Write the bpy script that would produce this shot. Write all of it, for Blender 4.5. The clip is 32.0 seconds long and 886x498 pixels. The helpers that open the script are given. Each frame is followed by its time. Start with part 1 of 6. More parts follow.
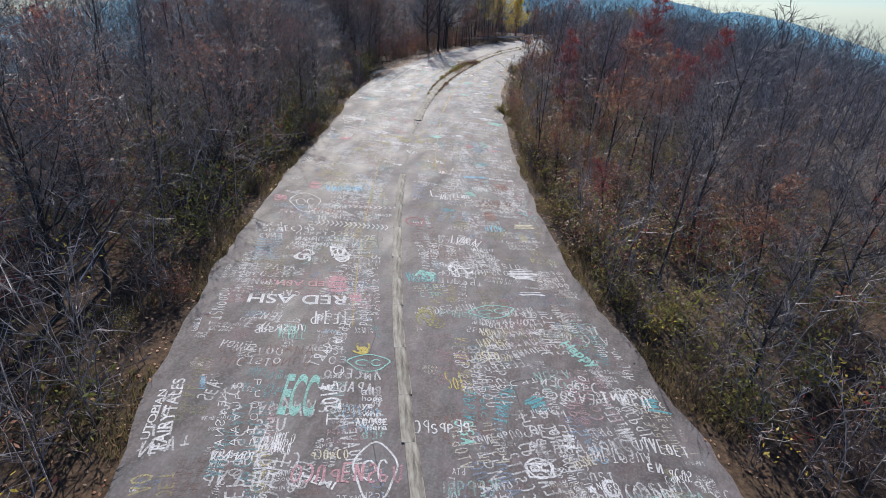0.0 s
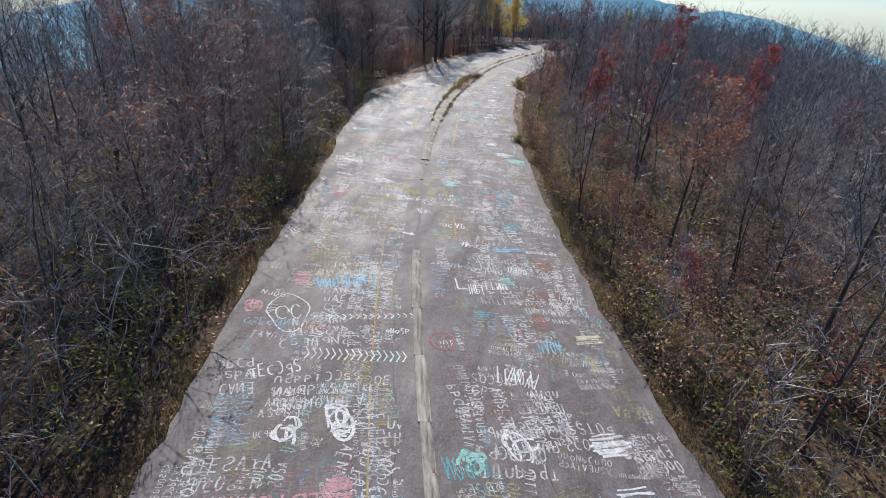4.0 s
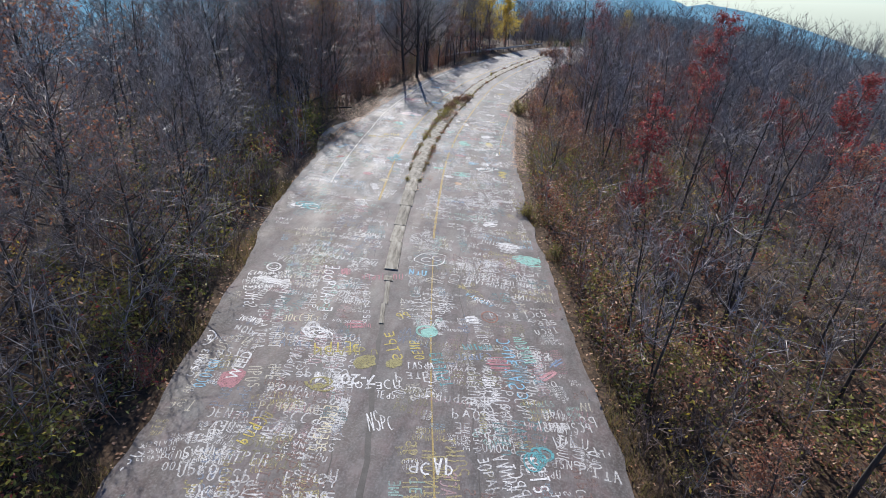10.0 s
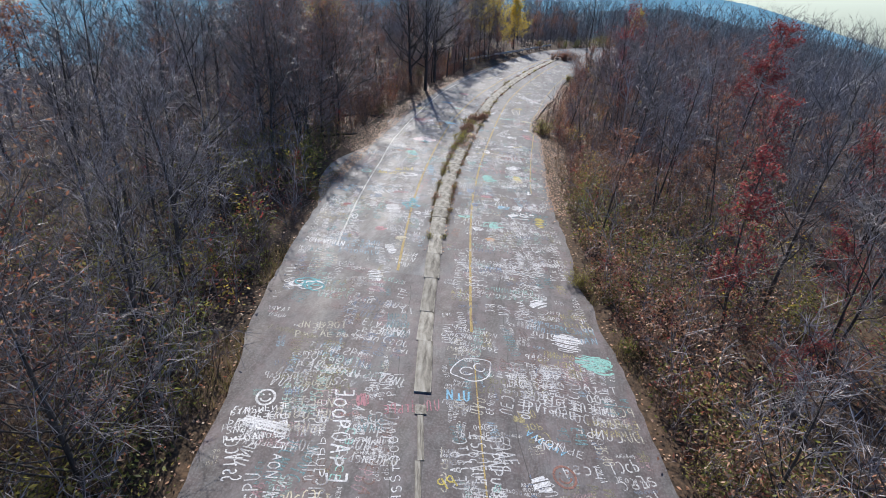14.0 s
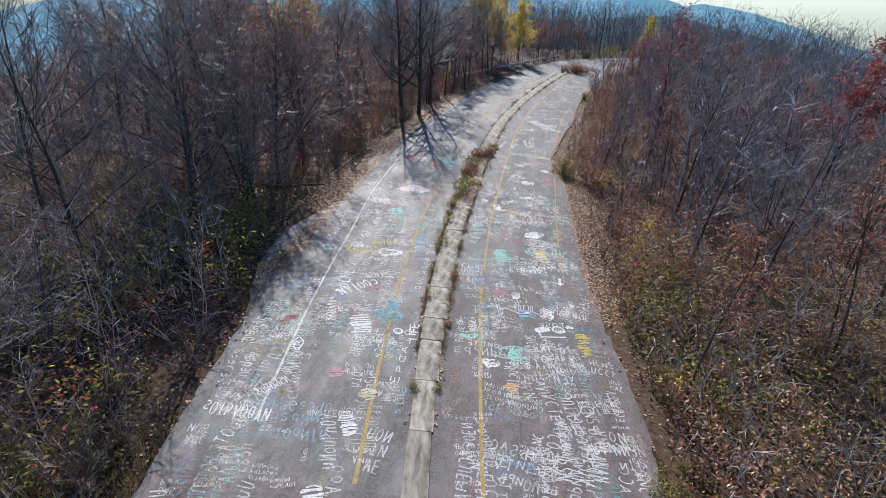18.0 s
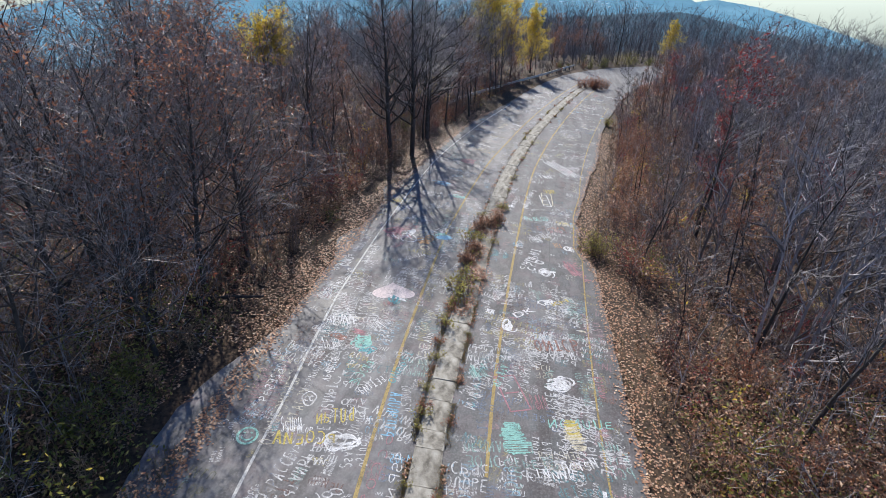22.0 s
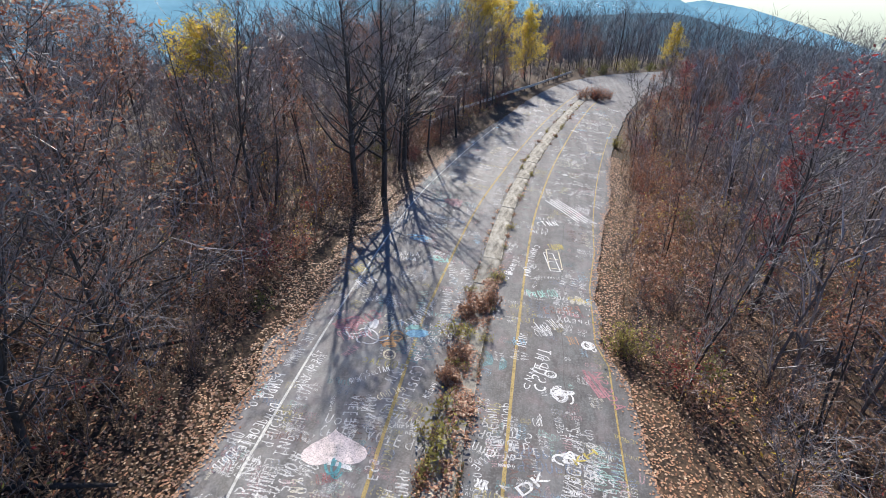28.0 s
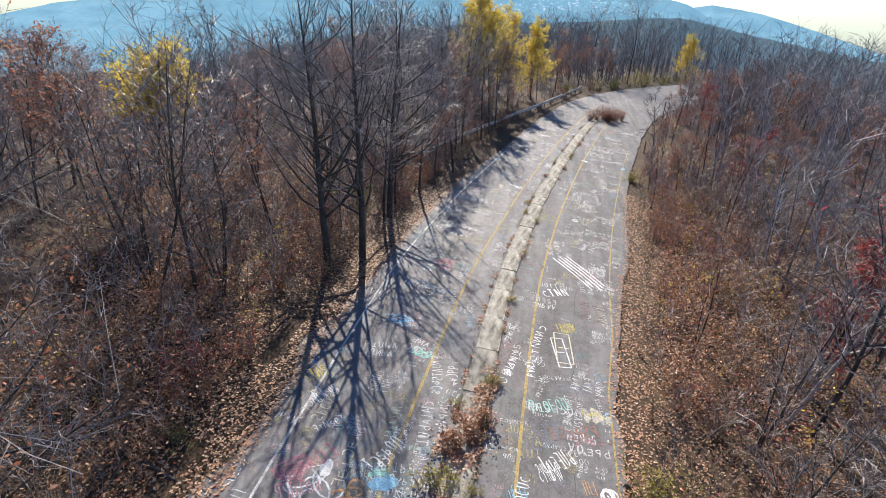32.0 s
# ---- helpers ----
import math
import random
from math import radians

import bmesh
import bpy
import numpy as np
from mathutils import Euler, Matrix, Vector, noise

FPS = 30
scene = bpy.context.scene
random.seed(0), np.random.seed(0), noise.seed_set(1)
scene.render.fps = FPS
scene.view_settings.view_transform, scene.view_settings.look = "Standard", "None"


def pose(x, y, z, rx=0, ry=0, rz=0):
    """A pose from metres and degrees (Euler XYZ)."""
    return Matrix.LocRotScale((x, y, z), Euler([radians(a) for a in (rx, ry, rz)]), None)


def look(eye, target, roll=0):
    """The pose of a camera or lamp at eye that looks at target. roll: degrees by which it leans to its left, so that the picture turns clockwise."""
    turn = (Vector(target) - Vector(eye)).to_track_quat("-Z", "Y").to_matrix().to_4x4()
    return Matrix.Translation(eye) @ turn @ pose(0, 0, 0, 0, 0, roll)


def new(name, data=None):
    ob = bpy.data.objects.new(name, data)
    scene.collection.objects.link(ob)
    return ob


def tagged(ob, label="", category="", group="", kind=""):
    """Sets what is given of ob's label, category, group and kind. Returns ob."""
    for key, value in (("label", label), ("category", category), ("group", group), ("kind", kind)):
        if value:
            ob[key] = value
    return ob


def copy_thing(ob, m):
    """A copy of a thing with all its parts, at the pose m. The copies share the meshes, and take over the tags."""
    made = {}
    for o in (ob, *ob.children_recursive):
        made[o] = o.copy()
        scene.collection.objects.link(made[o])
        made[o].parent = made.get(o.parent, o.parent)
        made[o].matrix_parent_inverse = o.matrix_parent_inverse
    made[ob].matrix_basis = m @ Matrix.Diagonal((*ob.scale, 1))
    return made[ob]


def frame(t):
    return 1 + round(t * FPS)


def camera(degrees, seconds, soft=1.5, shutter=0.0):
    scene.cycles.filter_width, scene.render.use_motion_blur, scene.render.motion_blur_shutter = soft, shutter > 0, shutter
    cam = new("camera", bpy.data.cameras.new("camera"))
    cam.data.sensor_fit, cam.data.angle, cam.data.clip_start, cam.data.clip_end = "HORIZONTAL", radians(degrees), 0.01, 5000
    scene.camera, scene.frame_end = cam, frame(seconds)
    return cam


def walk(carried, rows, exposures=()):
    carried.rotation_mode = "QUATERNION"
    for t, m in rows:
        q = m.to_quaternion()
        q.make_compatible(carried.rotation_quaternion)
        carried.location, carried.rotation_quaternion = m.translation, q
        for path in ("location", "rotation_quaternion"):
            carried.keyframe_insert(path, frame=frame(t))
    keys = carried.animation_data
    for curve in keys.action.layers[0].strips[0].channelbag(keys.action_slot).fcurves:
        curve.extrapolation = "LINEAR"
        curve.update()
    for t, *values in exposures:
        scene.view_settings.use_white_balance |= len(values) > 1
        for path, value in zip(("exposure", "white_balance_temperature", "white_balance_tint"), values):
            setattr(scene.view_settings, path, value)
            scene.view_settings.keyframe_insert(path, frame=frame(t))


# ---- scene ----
cam = camera(80.0, 32.0, soft=0.6)
PATH = [
    (0.0, 0.000, 0.000, 10.400, -26.04, 2.79, 13.01),
    (1.0, -1.149, 1.382, 10.455, -26.14, 2.82, 12.54),
    (2.0, -2.326, 3.307, 10.735, -26.17, 3.03, 12.29),
    (3.0, -3.257, 5.499, 11.177, -26.16, 3.08, 11.90),
    (6.0, -4.346, 12.810, 11.313, -25.93, 2.44, 11.28),
    (7.0, -4.946, 15.597, 11.497, -26.23, 2.53, 11.00),
    (8.0, -5.528, 18.050, 11.787, -26.41, 2.54, 10.84),
    (9.0, -6.107, 20.367, 12.041, -26.51, 2.34, 10.67),
    (10.0, -6.410, 22.200, 12.238, -26.54, 2.68, 10.43),
    (11.0, -7.492, 23.399, 12.269, -26.54, 2.12, 10.58),
    (12.0, -8.272, 25.197, 12.515, -26.58, 2.17, 10.35),
    (13.0, -8.814, 27.067, 12.701, -26.86, 2.39, 10.26),
    (14.0, -9.509, 28.907, 13.132, -27.01, 2.23, 10.28),
    (17.0, -11.178, 38.462, 12.491, -26.40, 2.41, 10.09),
    (18.0, -11.670, 40.684, 12.790, -26.44, 2.37, 10.14),
    (19.0, -12.210, 43.759, 13.409, -26.69, 2.43, 10.43),
    (20.0, -12.611, 46.768, 13.969, -26.81, 2.26, 10.85),
    (21.0, -12.785, 49.367, 14.113, -26.79, 2.36, 11.08),
    (22.0, -13.008, 51.658, 14.186, -26.81, 2.21, 11.10),
    (23.0, -13.204, 53.401, 13.984, -26.99, 2.36, 10.67),
    (24.0, -13.275, 54.669, 13.867, -27.04, 2.32, 9.92),
    (25.0, -13.672, 56.339, 13.948, -26.99, 2.45, 10.09),
    (28.0, -14.253, 61.198, 14.149, -26.84, 2.52, 10.03),
    (29.0, -14.331, 62.850, 14.345, -26.81, 2.48, 10.18),
    (30.0, -14.357, 64.689, 14.552, -26.55, 2.52, 10.46),
    (31.0, -14.394, 66.159, 14.790, -26.42, 2.47, 10.62),
    (32.0, -14.549, 67.846, 15.076, -26.37, 2.30, 10.88),
]


def heading(x, y, z, pitch, yaw):
    p, w = radians(pitch), radians(yaw)
    return (x - math.sin(w) * math.cos(p), y + math.cos(w) * math.cos(p), z + math.sin(p))


walk(cam, [(t, look((x, y, z), heading(x, y, z, pitch, yaw), roll)) for t, x, y, z, pitch, roll, yaw in PATH], exposures=[(0, 0.25, 6420, 11.2), (4, 0.34, 6420, 11.2), (10, 0.43, 6400, 11), (16, 0.47, 6360, 10.3), (25, 0.6, 6400, 10.2), (32, 0.92, 6900, 10.8)])

# ---- light ----
SUN_TURN, SUN_UP = 18.0, 36.0     # degrees left of the y axis, degrees above the horizon
world = bpy.data.worlds.new("world")
scene.world = world
world.use_nodes = True
sky = world.node_tree.nodes.new("ShaderNodeTexSky")
sky.sky_type, sky.sun_disc = "NISHITA", False
sky.altitude, sky.air_density, sky.dust_density, sky.ozone_density = 600, 1.0, 0.05, 5.0
sky.sun_elevation, sky.sun_rotation = radians(SUN_UP), radians(-SUN_TURN)
tint = world.node_tree.nodes.new("ShaderNodeMix")
tint.data_type, tint.blend_type = "RGBA", "MULTIPLY"
tint.inputs["Factor"].default_value, tint.inputs["B"].default_value = 1.0, (0.86, 0.99, 1.16, 1)
world.node_tree.links.new(sky.outputs[0], tint.inputs["A"])
world.node_tree.links.new(tint.outputs["Result"], world.node_tree.nodes["Background"].inputs[0])
world.node_tree.nodes["Background"].inputs[1].default_value = 0.082
sun = new("sun", bpy.data.lights.new("sun", "SUN"))
sun.data.energy, sun.data.angle, sun.data.color = 5.0, radians(0.55), (1.0, 0.95, 0.87)
up, turn = radians(SUN_UP), radians(SUN_TURN)
sun.matrix_world = look((0, 0, 0), (math.sin(turn) * math.cos(up), -math.cos(turn) * math.cos(up), -math.sin(up)))

# ---- materials ----
def surface(name, ramp, scale=4.0, rough=0.85, bump=0.3, stretch=(1, 1, 1), fine=9.0, fine_amount=0.35, vary=0.0, island=0.0, spec=0.3, rough_vary=0.0, streaks=None):
    """Two scales of noise through a colour ramp, with relief; vary: by object, island: by loose piece."""
    m = bpy.data.materials.new(name)
    m.use_nodes = True
    n, link = m.node_tree.nodes, m.node_tree.links.new
    b = n["Principled BSDF"]
    co, mp = n.new("ShaderNodeTexCoord"), n.new("ShaderNodeMapping")
    mp.inputs["Scale"].default_value = stretch
    link(co.outputs["Object"], mp.inputs[0])
    big, small = n.new("ShaderNodeTexNoise"), n.new("ShaderNodeTexNoise")
    big.inputs["Scale"].default_value, big.inputs["Detail"].default_value = scale, 6.0
    small.inputs["Scale"].default_value, small.inputs["Detail"].default_value = scale * fine, 4.0
    for t in (big, small):
        link(mp.outputs[0], t.inputs["Vector"])
    r = n.new("ShaderNodeValToRGB")
    els = r.color_ramp.elements
    while len(els) < len(ramp):
        els.new(0.5)
    for e, (p, c) in zip(els, ramp):
        e.position, e.color = p, (*c, 1)
    link(big.outputs["Fac"], r.inputs[0])
    mix = n.new("ShaderNodeMix")
    mix.data_type, mix.blend_type = "RGBA", "OVERLAY"
    mix.inputs["Factor"].default_value = fine_amount
    link(r.outputs[0], mix.inputs["A"]), link(small.outputs["Fac"], mix.inputs["B"])
    last = mix.outputs["Result"]
    for tone, amount, size, pull in streaks or ():
        mp2, nz, mr2, mx2 = n.new("ShaderNodeMapping"), n.new("ShaderNodeTexNoise"), n.new("ShaderNodeMapRange"), n.new("ShaderNodeMix")
        mp2.inputs["Scale"].default_value, mp2.inputs["Rotation"].default_value = pull, (0, 0, radians(-8))
        nz.inputs["Scale"].default_value, nz.inputs["Detail"].default_value = size, 7.0
        mr2.inputs["From Min"].default_value, mr2.inputs["From Max"].default_value, mr2.inputs["To Max"].default_value = 0.46, 0.72, amount
        mx2.data_type = "RGBA"
        mx2.inputs["B"].default_value = (*tone, 1)
        link(co.outputs["Object"], mp2.inputs[0]), link(mp2.outputs[0], nz.inputs["Vector"]), link(nz.outputs["Fac"], mr2.inputs["Value"])
        link(mr2.outputs[0], mx2.inputs["Factor"]), link(last, mx2.inputs["A"])
        last = mx2.outputs["Result"]
    for amount, source in ((vary, "object"), (island, "piece")):
        if amount:
            h, mr = n.new("ShaderNodeHueSaturation"), n.new("ShaderNodeMapRange")
            s = n.new("ShaderNodeObjectInfo").outputs["Random"] if source == "object" else n.new("ShaderNodeNewGeometry").outputs["Random Per Island"]
            mr.inputs["To Min"].default_value, mr.inputs["To Max"].default_value = 1 - amount, 1 + amount
            link(s, mr.inputs["Value"]), link(mr.outputs[0], h.inputs["Value"]), link(last, h.inputs["Color"])
            last = h.outputs[0]
    link(last, b.inputs["Base Color"])
    if bump:
        bp = n.new("ShaderNodeBump")
        bp.inputs["Strength"].default_value, bp.inputs["Distance"].default_value = bump, 0.02
        link(small.outputs["Fac"], bp.inputs["Height"]), link(bp.outputs[0], b.inputs["Normal"])
    b.inputs["Roughness"].default_value = rough
    if rough_vary:
        q = n.new("ShaderNodeMapRange")
        q.inputs["From Min"].default_value, q.inputs["From Max"].default_value = 0.3, 0.7
        q.inputs["To Min"].default_value, q.inputs["To Max"].default_value = rough - rough_vary, rough + rough_vary
        link(big.outputs["Fac"], q.inputs["Value"]), link(q.outputs[0], b.inputs["Roughness"])
    b.inputs["Specular IOR Level"].default_value = spec
    return m


def foliage(name, ramp, through_=0.5):
    """Thin leaves, each with a colour of its own from the ramp, that let some light through."""
    m = bpy.data.materials.new(name)
    m.use_nodes = True
    n, link = m.node_tree.nodes, m.node_tree.links.new
    b = n["Principled BSDF"]
    r = n.new("ShaderNodeValToRGB")
    els = r.color_ramp.elements
    while len(els) < len(ramp):
        els.new(0.5)
    for i, (e, c) in enumerate(zip(els, ramp)):
        e.position, e.color = i / (len(ramp) - 1), (*c, 1)
    link(n.new("ShaderNodeNewGeometry").outputs["Random Per Island"], r.inputs[0])
    link(r.outputs[0], b.inputs["Base Color"])
    b.inputs["Roughness"].default_value = 0.6
    tr, mx = n.new("ShaderNodeBsdfTranslucent"), n.new("ShaderNodeMixShader")
    mx.inputs[0].default_value = through_
    link(r.outputs[0], tr.inputs[0]), link(b.outputs[0], mx.inputs[1]), link(tr.outputs[0], mx.inputs[2])
    link(mx.outputs[0], n["Material Output"].inputs["Surface"])
    return m


ASPHALT_OLD = surface("brown_asphalt", [(0.3, (0.062, 0.047, 0.046)), (0.5, (0.088, 0.068, 0.067)), (0.72, (0.14, 0.118, 0.117))], 0.55, 0.74, 0.5, (1.6, 0.5, 1), 22, 0.65, spec=0.4, rough_vary=0.1, streaks=[((0.22, 0.205, 0.205), 0.3, 1.0, (1.6, 0.1, 1)), ((0.24, 0.232, 0.236), 0.3, 0.6, (1, 0.7, 1)), ((0.15, 0.19, 0.2), 0.3, 1.1, (1, 0.6, 2)), ((0.22, 0.15, 0.16), 0.35, 1.5, (0.8, 0.9, 3)), ((0.04, 0.034, 0.034), 0.75, 1.3, (1.2, 0.06, 1)), ((0.26, 0.255, 0.26), 0.22, 3.4, (1, 0.55, 1)), ((0.045, 0.04, 0.04), 0.5, 2.4, (1, 0.8, 1)), ((0.26, 0.255, 0.26), 0.35, 14.0, (1, 1, 1))])
ASPHALT_GREY = surface("grey_asphalt", [(0.3, (0.072, 0.071, 0.074)), (0.5, (0.093, 0.092, 0.097)), (0.72, (0.15, 0.149, 0.154))], 0.5, 0.72, 0.5, (1.6, 0.5, 1), 22, 0.65, spec=0.4, rough_vary=0.1, streaks=[((0.24, 0.23, 0.232), 0.45, 1.0, (1.6, 0.1, 1)), ((0.27, 0.268, 0.275), 0.45, 0.6, (1, 0.7, 1)), ((0.15, 0.19, 0.2), 0.3, 1.1, (1, 0.6, 2)), ((0.22, 0.15, 0.16), 0.35, 1.5, (0.8, 0.9, 3)), ((0.04, 0.034, 0.034), 0.75, 1.3, (1.2, 0.06, 1)), ((0.3, 0.3, 0.31), 0.3, 3.4, (1, 0.55, 1)), ((0.045, 0.04, 0.04), 0.5, 2.4, (1, 0.8, 1)), ((0.26, 0.255, 0.26), 0.35, 14.0, (1, 1, 1))])
ASPHALT_DARK = surface("dark_grey_asphalt", [(0.3, (0.05, 0.048, 0.05)), (0.5, (0.066, 0.064, 0.066)), (0.72, (0.11, 0.108, 0.11))], 0.5, 0.72, 0.5, (1.6, 0.5, 1), 22, 0.65, spec=0.4, rough_vary=0.1, streaks=[((0.24, 0.23, 0.232), 0.45, 1.0, (1.6, 0.1, 1)), ((0.2, 0.198, 0.2), 0.4, 0.6, (1, 0.7, 1)), ((0.15, 0.19, 0.2), 0.3, 1.1, (1, 0.6, 2)), ((0.22, 0.15, 0.16), 0.35, 1.5, (0.8, 0.9, 3)), ((0.04, 0.034, 0.034), 0.75, 1.3, (1.2, 0.06, 1)), ((0.2, 0.2, 0.205), 0.3, 3.4, (1, 0.55, 1)), ((0.045, 0.04, 0.04), 0.5, 2.4, (1, 0.8, 1)), ((0.26, 0.255, 0.26), 0.35, 14.0, (1, 1, 1))])
TAR = surface("tar", [(0.3, (0.055, 0.05, 0.05)), (0.7, (0.09, 0.085, 0.083))], 3, 0.7, 0.3)
CONCRETE = surface("old_concrete", [(0.32, (0.11, 0.098, 0.08)), (0.48, (0.29, 0.27, 0.23)), (0.7, (0.43, 0.41, 0.36))], 3.2, 0.85, 0.6, (1, 1, 1), 12, 0.25, vary=0.15)
SOIL = surface("leaf_strewn_soil", [(0.25, (0.016, 0.013, 0.011)), (0.42, (0.036, 0.027, 0.02)), (0.55, (0.075, 0.048, 0.03)), (0.75, (0.036, 0.032, 0.019))], 0.22, 0.95, 0.9, (1, 1, 1), 40, 0.8, streaks=[((0.16, 0.105, 0.065), 0.7, 7.0, (1, 1, 1)), ((0.14, 0.085, 0.055), 0.7, 11.0, (1, 1, 1)), ((0.01, 0.008, 0.007), 0.8, 5.0, (1, 1, 1))])
BARK = surface("grey_bark", [(0.3, (0.035, 0.031, 0.029)), (0.6, (0.08, 0.072, 0.067))], 5, 0.9, 0.6, (1, 1, 0.25), 6, 0.5, vary=0.25)
TWIG = surface("twig_bark", [(0.3, (0.13, 0.116, 0.114)), (0.65, (0.31, 0.283, 0.278))], 3, 0.5, 0.0, vary=0.3, island=0.75)
# twig bark greyed for the far woods: distance haze put into its colour
TWIG_HAZED = surface("hazed_twig_bark", [(0.3, (0.15, 0.138, 0.14)), (0.65, (0.27, 0.252, 0.254))], 3, 0.8, 0.0, vary=0.3, island=0.6)
TWIG_RED = surface("reddish_twig_bark", [(0.3, (0.11, 0.077, 0.068)), (0.65, (0.24, 0.178, 0.156))], 3, 0.65, 0.0, vary=0.25, island=0.7)
TWIG_TAN = surface("dry_tan_stems", [(0.3, (0.2, 0.13, 0.08)), (0.65, (0.4, 0.27, 0.17))], 3, 0.7, 0.0, island=0.6)
STEEL = surface("weathered_steel", [(0.3, (0.45, 0.42, 0.37)), (0.7, (0.62, 0.59, 0.53))], 3, 0.6, 0.2)
POST_WOOD = surface("weathered_wood", [(0.3, (0.1, 0.085, 0.07)), (0.7, (0.2, 0.17, 0.14))], 4, 0.9, 0.4, (1, 1, 0.2))
LEAF_RUST = foliage("rust_leaves", [(0.26, 0.08, 0.05), (0.36, 0.14, 0.08), (0.4, 0.2, 0.12), (0.2, 0.09, 0.06), (0.46, 0.28, 0.18)])
LEAF_RED = foliage("red_leaves", [(0.26, 0.04, 0.045), (0.38, 0.07, 0.07), (0.18, 0.035, 0.04), (0.36, 0.12, 0.1), (0.26, 0.09, 0.07)])
LEAF_ORANGE = foliage("orange_leaves", [(0.4, 0.1, 0.04), (0.45, 0.17, 0.06), (0.34, 0.08, 0.04), (0.4, 0.24, 0.1)])
LEAF_YELLOW = foliage("yellow_leaves", [(0.72, 0.52, 0.07), (0.78, 0.62, 0.12), (0.6, 0.41, 0.06), (0.55, 0.48, 0.1)])
LEAF_OLIVE = foliage("olive_leaves", [(0.1, 0.12, 0.035), (0.18, 0.2, 0.05), (0.34, 0.32, 0.08), (0.13, 0.11, 0.045)])
LEAF_WEED = foliage("yellow_green_weeds", [(0.3, 0.3, 0.07), (0.42, 0.38, 0.1), (0.24, 0.21, 0.07), (0.34, 0.24, 0.1)])
LEAF_LITTER = foliage("fallen_leaves", [(0.33, 0.16, 0.09), (0.5, 0.27, 0.15), (0.4, 0.18, 0.1), (0.58, 0.41, 0.28), (0.2, 0.11, 0.07), (0.54, 0.32, 0.19)], 0.15)
GRASS = foliage("dry_grass", [(0.13, 0.12, 0.045), (0.22, 0.18, 0.08), (0.1, 0.095, 0.04), (0.26, 0.19, 0.1), (0.18, 0.105, 0.065)])
# far slopes: the air's haze is painted in as blue base colour
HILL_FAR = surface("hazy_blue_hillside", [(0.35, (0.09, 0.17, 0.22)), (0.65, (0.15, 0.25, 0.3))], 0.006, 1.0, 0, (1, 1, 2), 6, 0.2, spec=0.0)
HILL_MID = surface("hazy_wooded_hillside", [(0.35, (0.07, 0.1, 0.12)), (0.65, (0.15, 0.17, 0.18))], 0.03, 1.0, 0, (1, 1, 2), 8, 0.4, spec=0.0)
# pale walls; a haze-like glow set below brightens their shaded sides
HOUSE_WHITE = surface("hazed_house_walls", [(0.3, (0.6, 0.66, 0.75)), (0.7, (0.75, 0.8, 0.85))], 0.5, 0.9, 0)

# a faint blue glow imitates the haze; none of these is a lamp
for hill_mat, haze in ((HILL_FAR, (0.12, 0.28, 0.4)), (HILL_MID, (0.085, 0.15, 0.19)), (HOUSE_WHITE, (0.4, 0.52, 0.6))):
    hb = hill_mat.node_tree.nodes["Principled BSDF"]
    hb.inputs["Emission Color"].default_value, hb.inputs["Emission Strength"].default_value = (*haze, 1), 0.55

PAINTS = {"white": (0.74, 0.74, 0.75), "cream": (0.66, 0.6, 0.45), "mint": (0.3, 0.58, 0.52), "teal": (0.12, 0.36, 0.4), "sky": (0.25, 0.5, 0.68), "blue": (0.2, 0.28, 0.42),
          "pink": (0.55, 0.3, 0.33), "rose": (0.42, 0.2, 0.23), "red": (0.36, 0.13, 0.14), "rust": (0.3, 0.15, 0.12), "yellow": (0.55, 0.45, 0.12), "olive": (0.32, 0.29, 0.13),
          "orange": (0.6, 0.33, 0.15), "blush": (0.82, 0.7, 0.69), "line_white": (0.62, 0.62, 0.6), "line_yellow": (0.42, 0.31, 0.12)}


def paint(name, colour, worn=0.45, cover=0.95):
    """Sprayed paint, worn through to the asphalt in specks and patches."""
    m = surface(name, [(0.3, tuple(0.75 * c for c in colour)), (0.6, colour)], 6, 0.75, 0.3, (1, 1, 1), 5, 0.3, spec=0.3)
    n, link = m.node_tree.nodes, m.node_tree.links.new
    spot = n.new("ShaderNodeNewGeometry").outputs["Position"]
    total = None
    for size, low, high in ((1.7, worn - 0.2, worn + 0.05), (26.0, worn - 0.16, worn + 0.12)):
        nz, mr = n.new("ShaderNodeTexNoise"), n.new("ShaderNodeMapRange")
        nz.inputs["Scale"].default_value, nz.inputs["Detail"].default_value = size, 5.0
        mr.inputs["From Min"].default_value, mr.inputs["From Max"].default_value = low, high
        mr.inputs["To Min"].default_value, mr.inputs["To Max"].default_value = 0.25, 1.0
        link(spot, nz.inputs["Vector"]), link(nz.outputs["Fac"], mr.inputs["Value"])
        if total is None:
            total = mr.outputs[0]
        else:
            mul = n.new("ShaderNodeMath")
            mul.operation = "MULTIPLY"
            link(total, mul.inputs[0]), link(mr.outputs[0], mul.inputs[1])
            total = mul.outputs[0]
    end = n.new("ShaderNodeMath")
    end.operation = "MULTIPLY"
    end.inputs[1].default_value = cover
    link(total, end.inputs[0]), link(end.outputs[0], n["Principled BSDF"].inputs["Alpha"])
    return m


PAINT = {k: paint(k + "_spray_paint", c, 0.4 if k.startswith("line") else 0.42) for k, c in PAINTS.items()}
FADED = {k: paint(k + "_faded_paint", tuple(0.6 * v + 0.4 * (sum(c) / 3) for v in c), 0.455, 0.75) for k, c in PAINTS.items() if not k.startswith("line")}

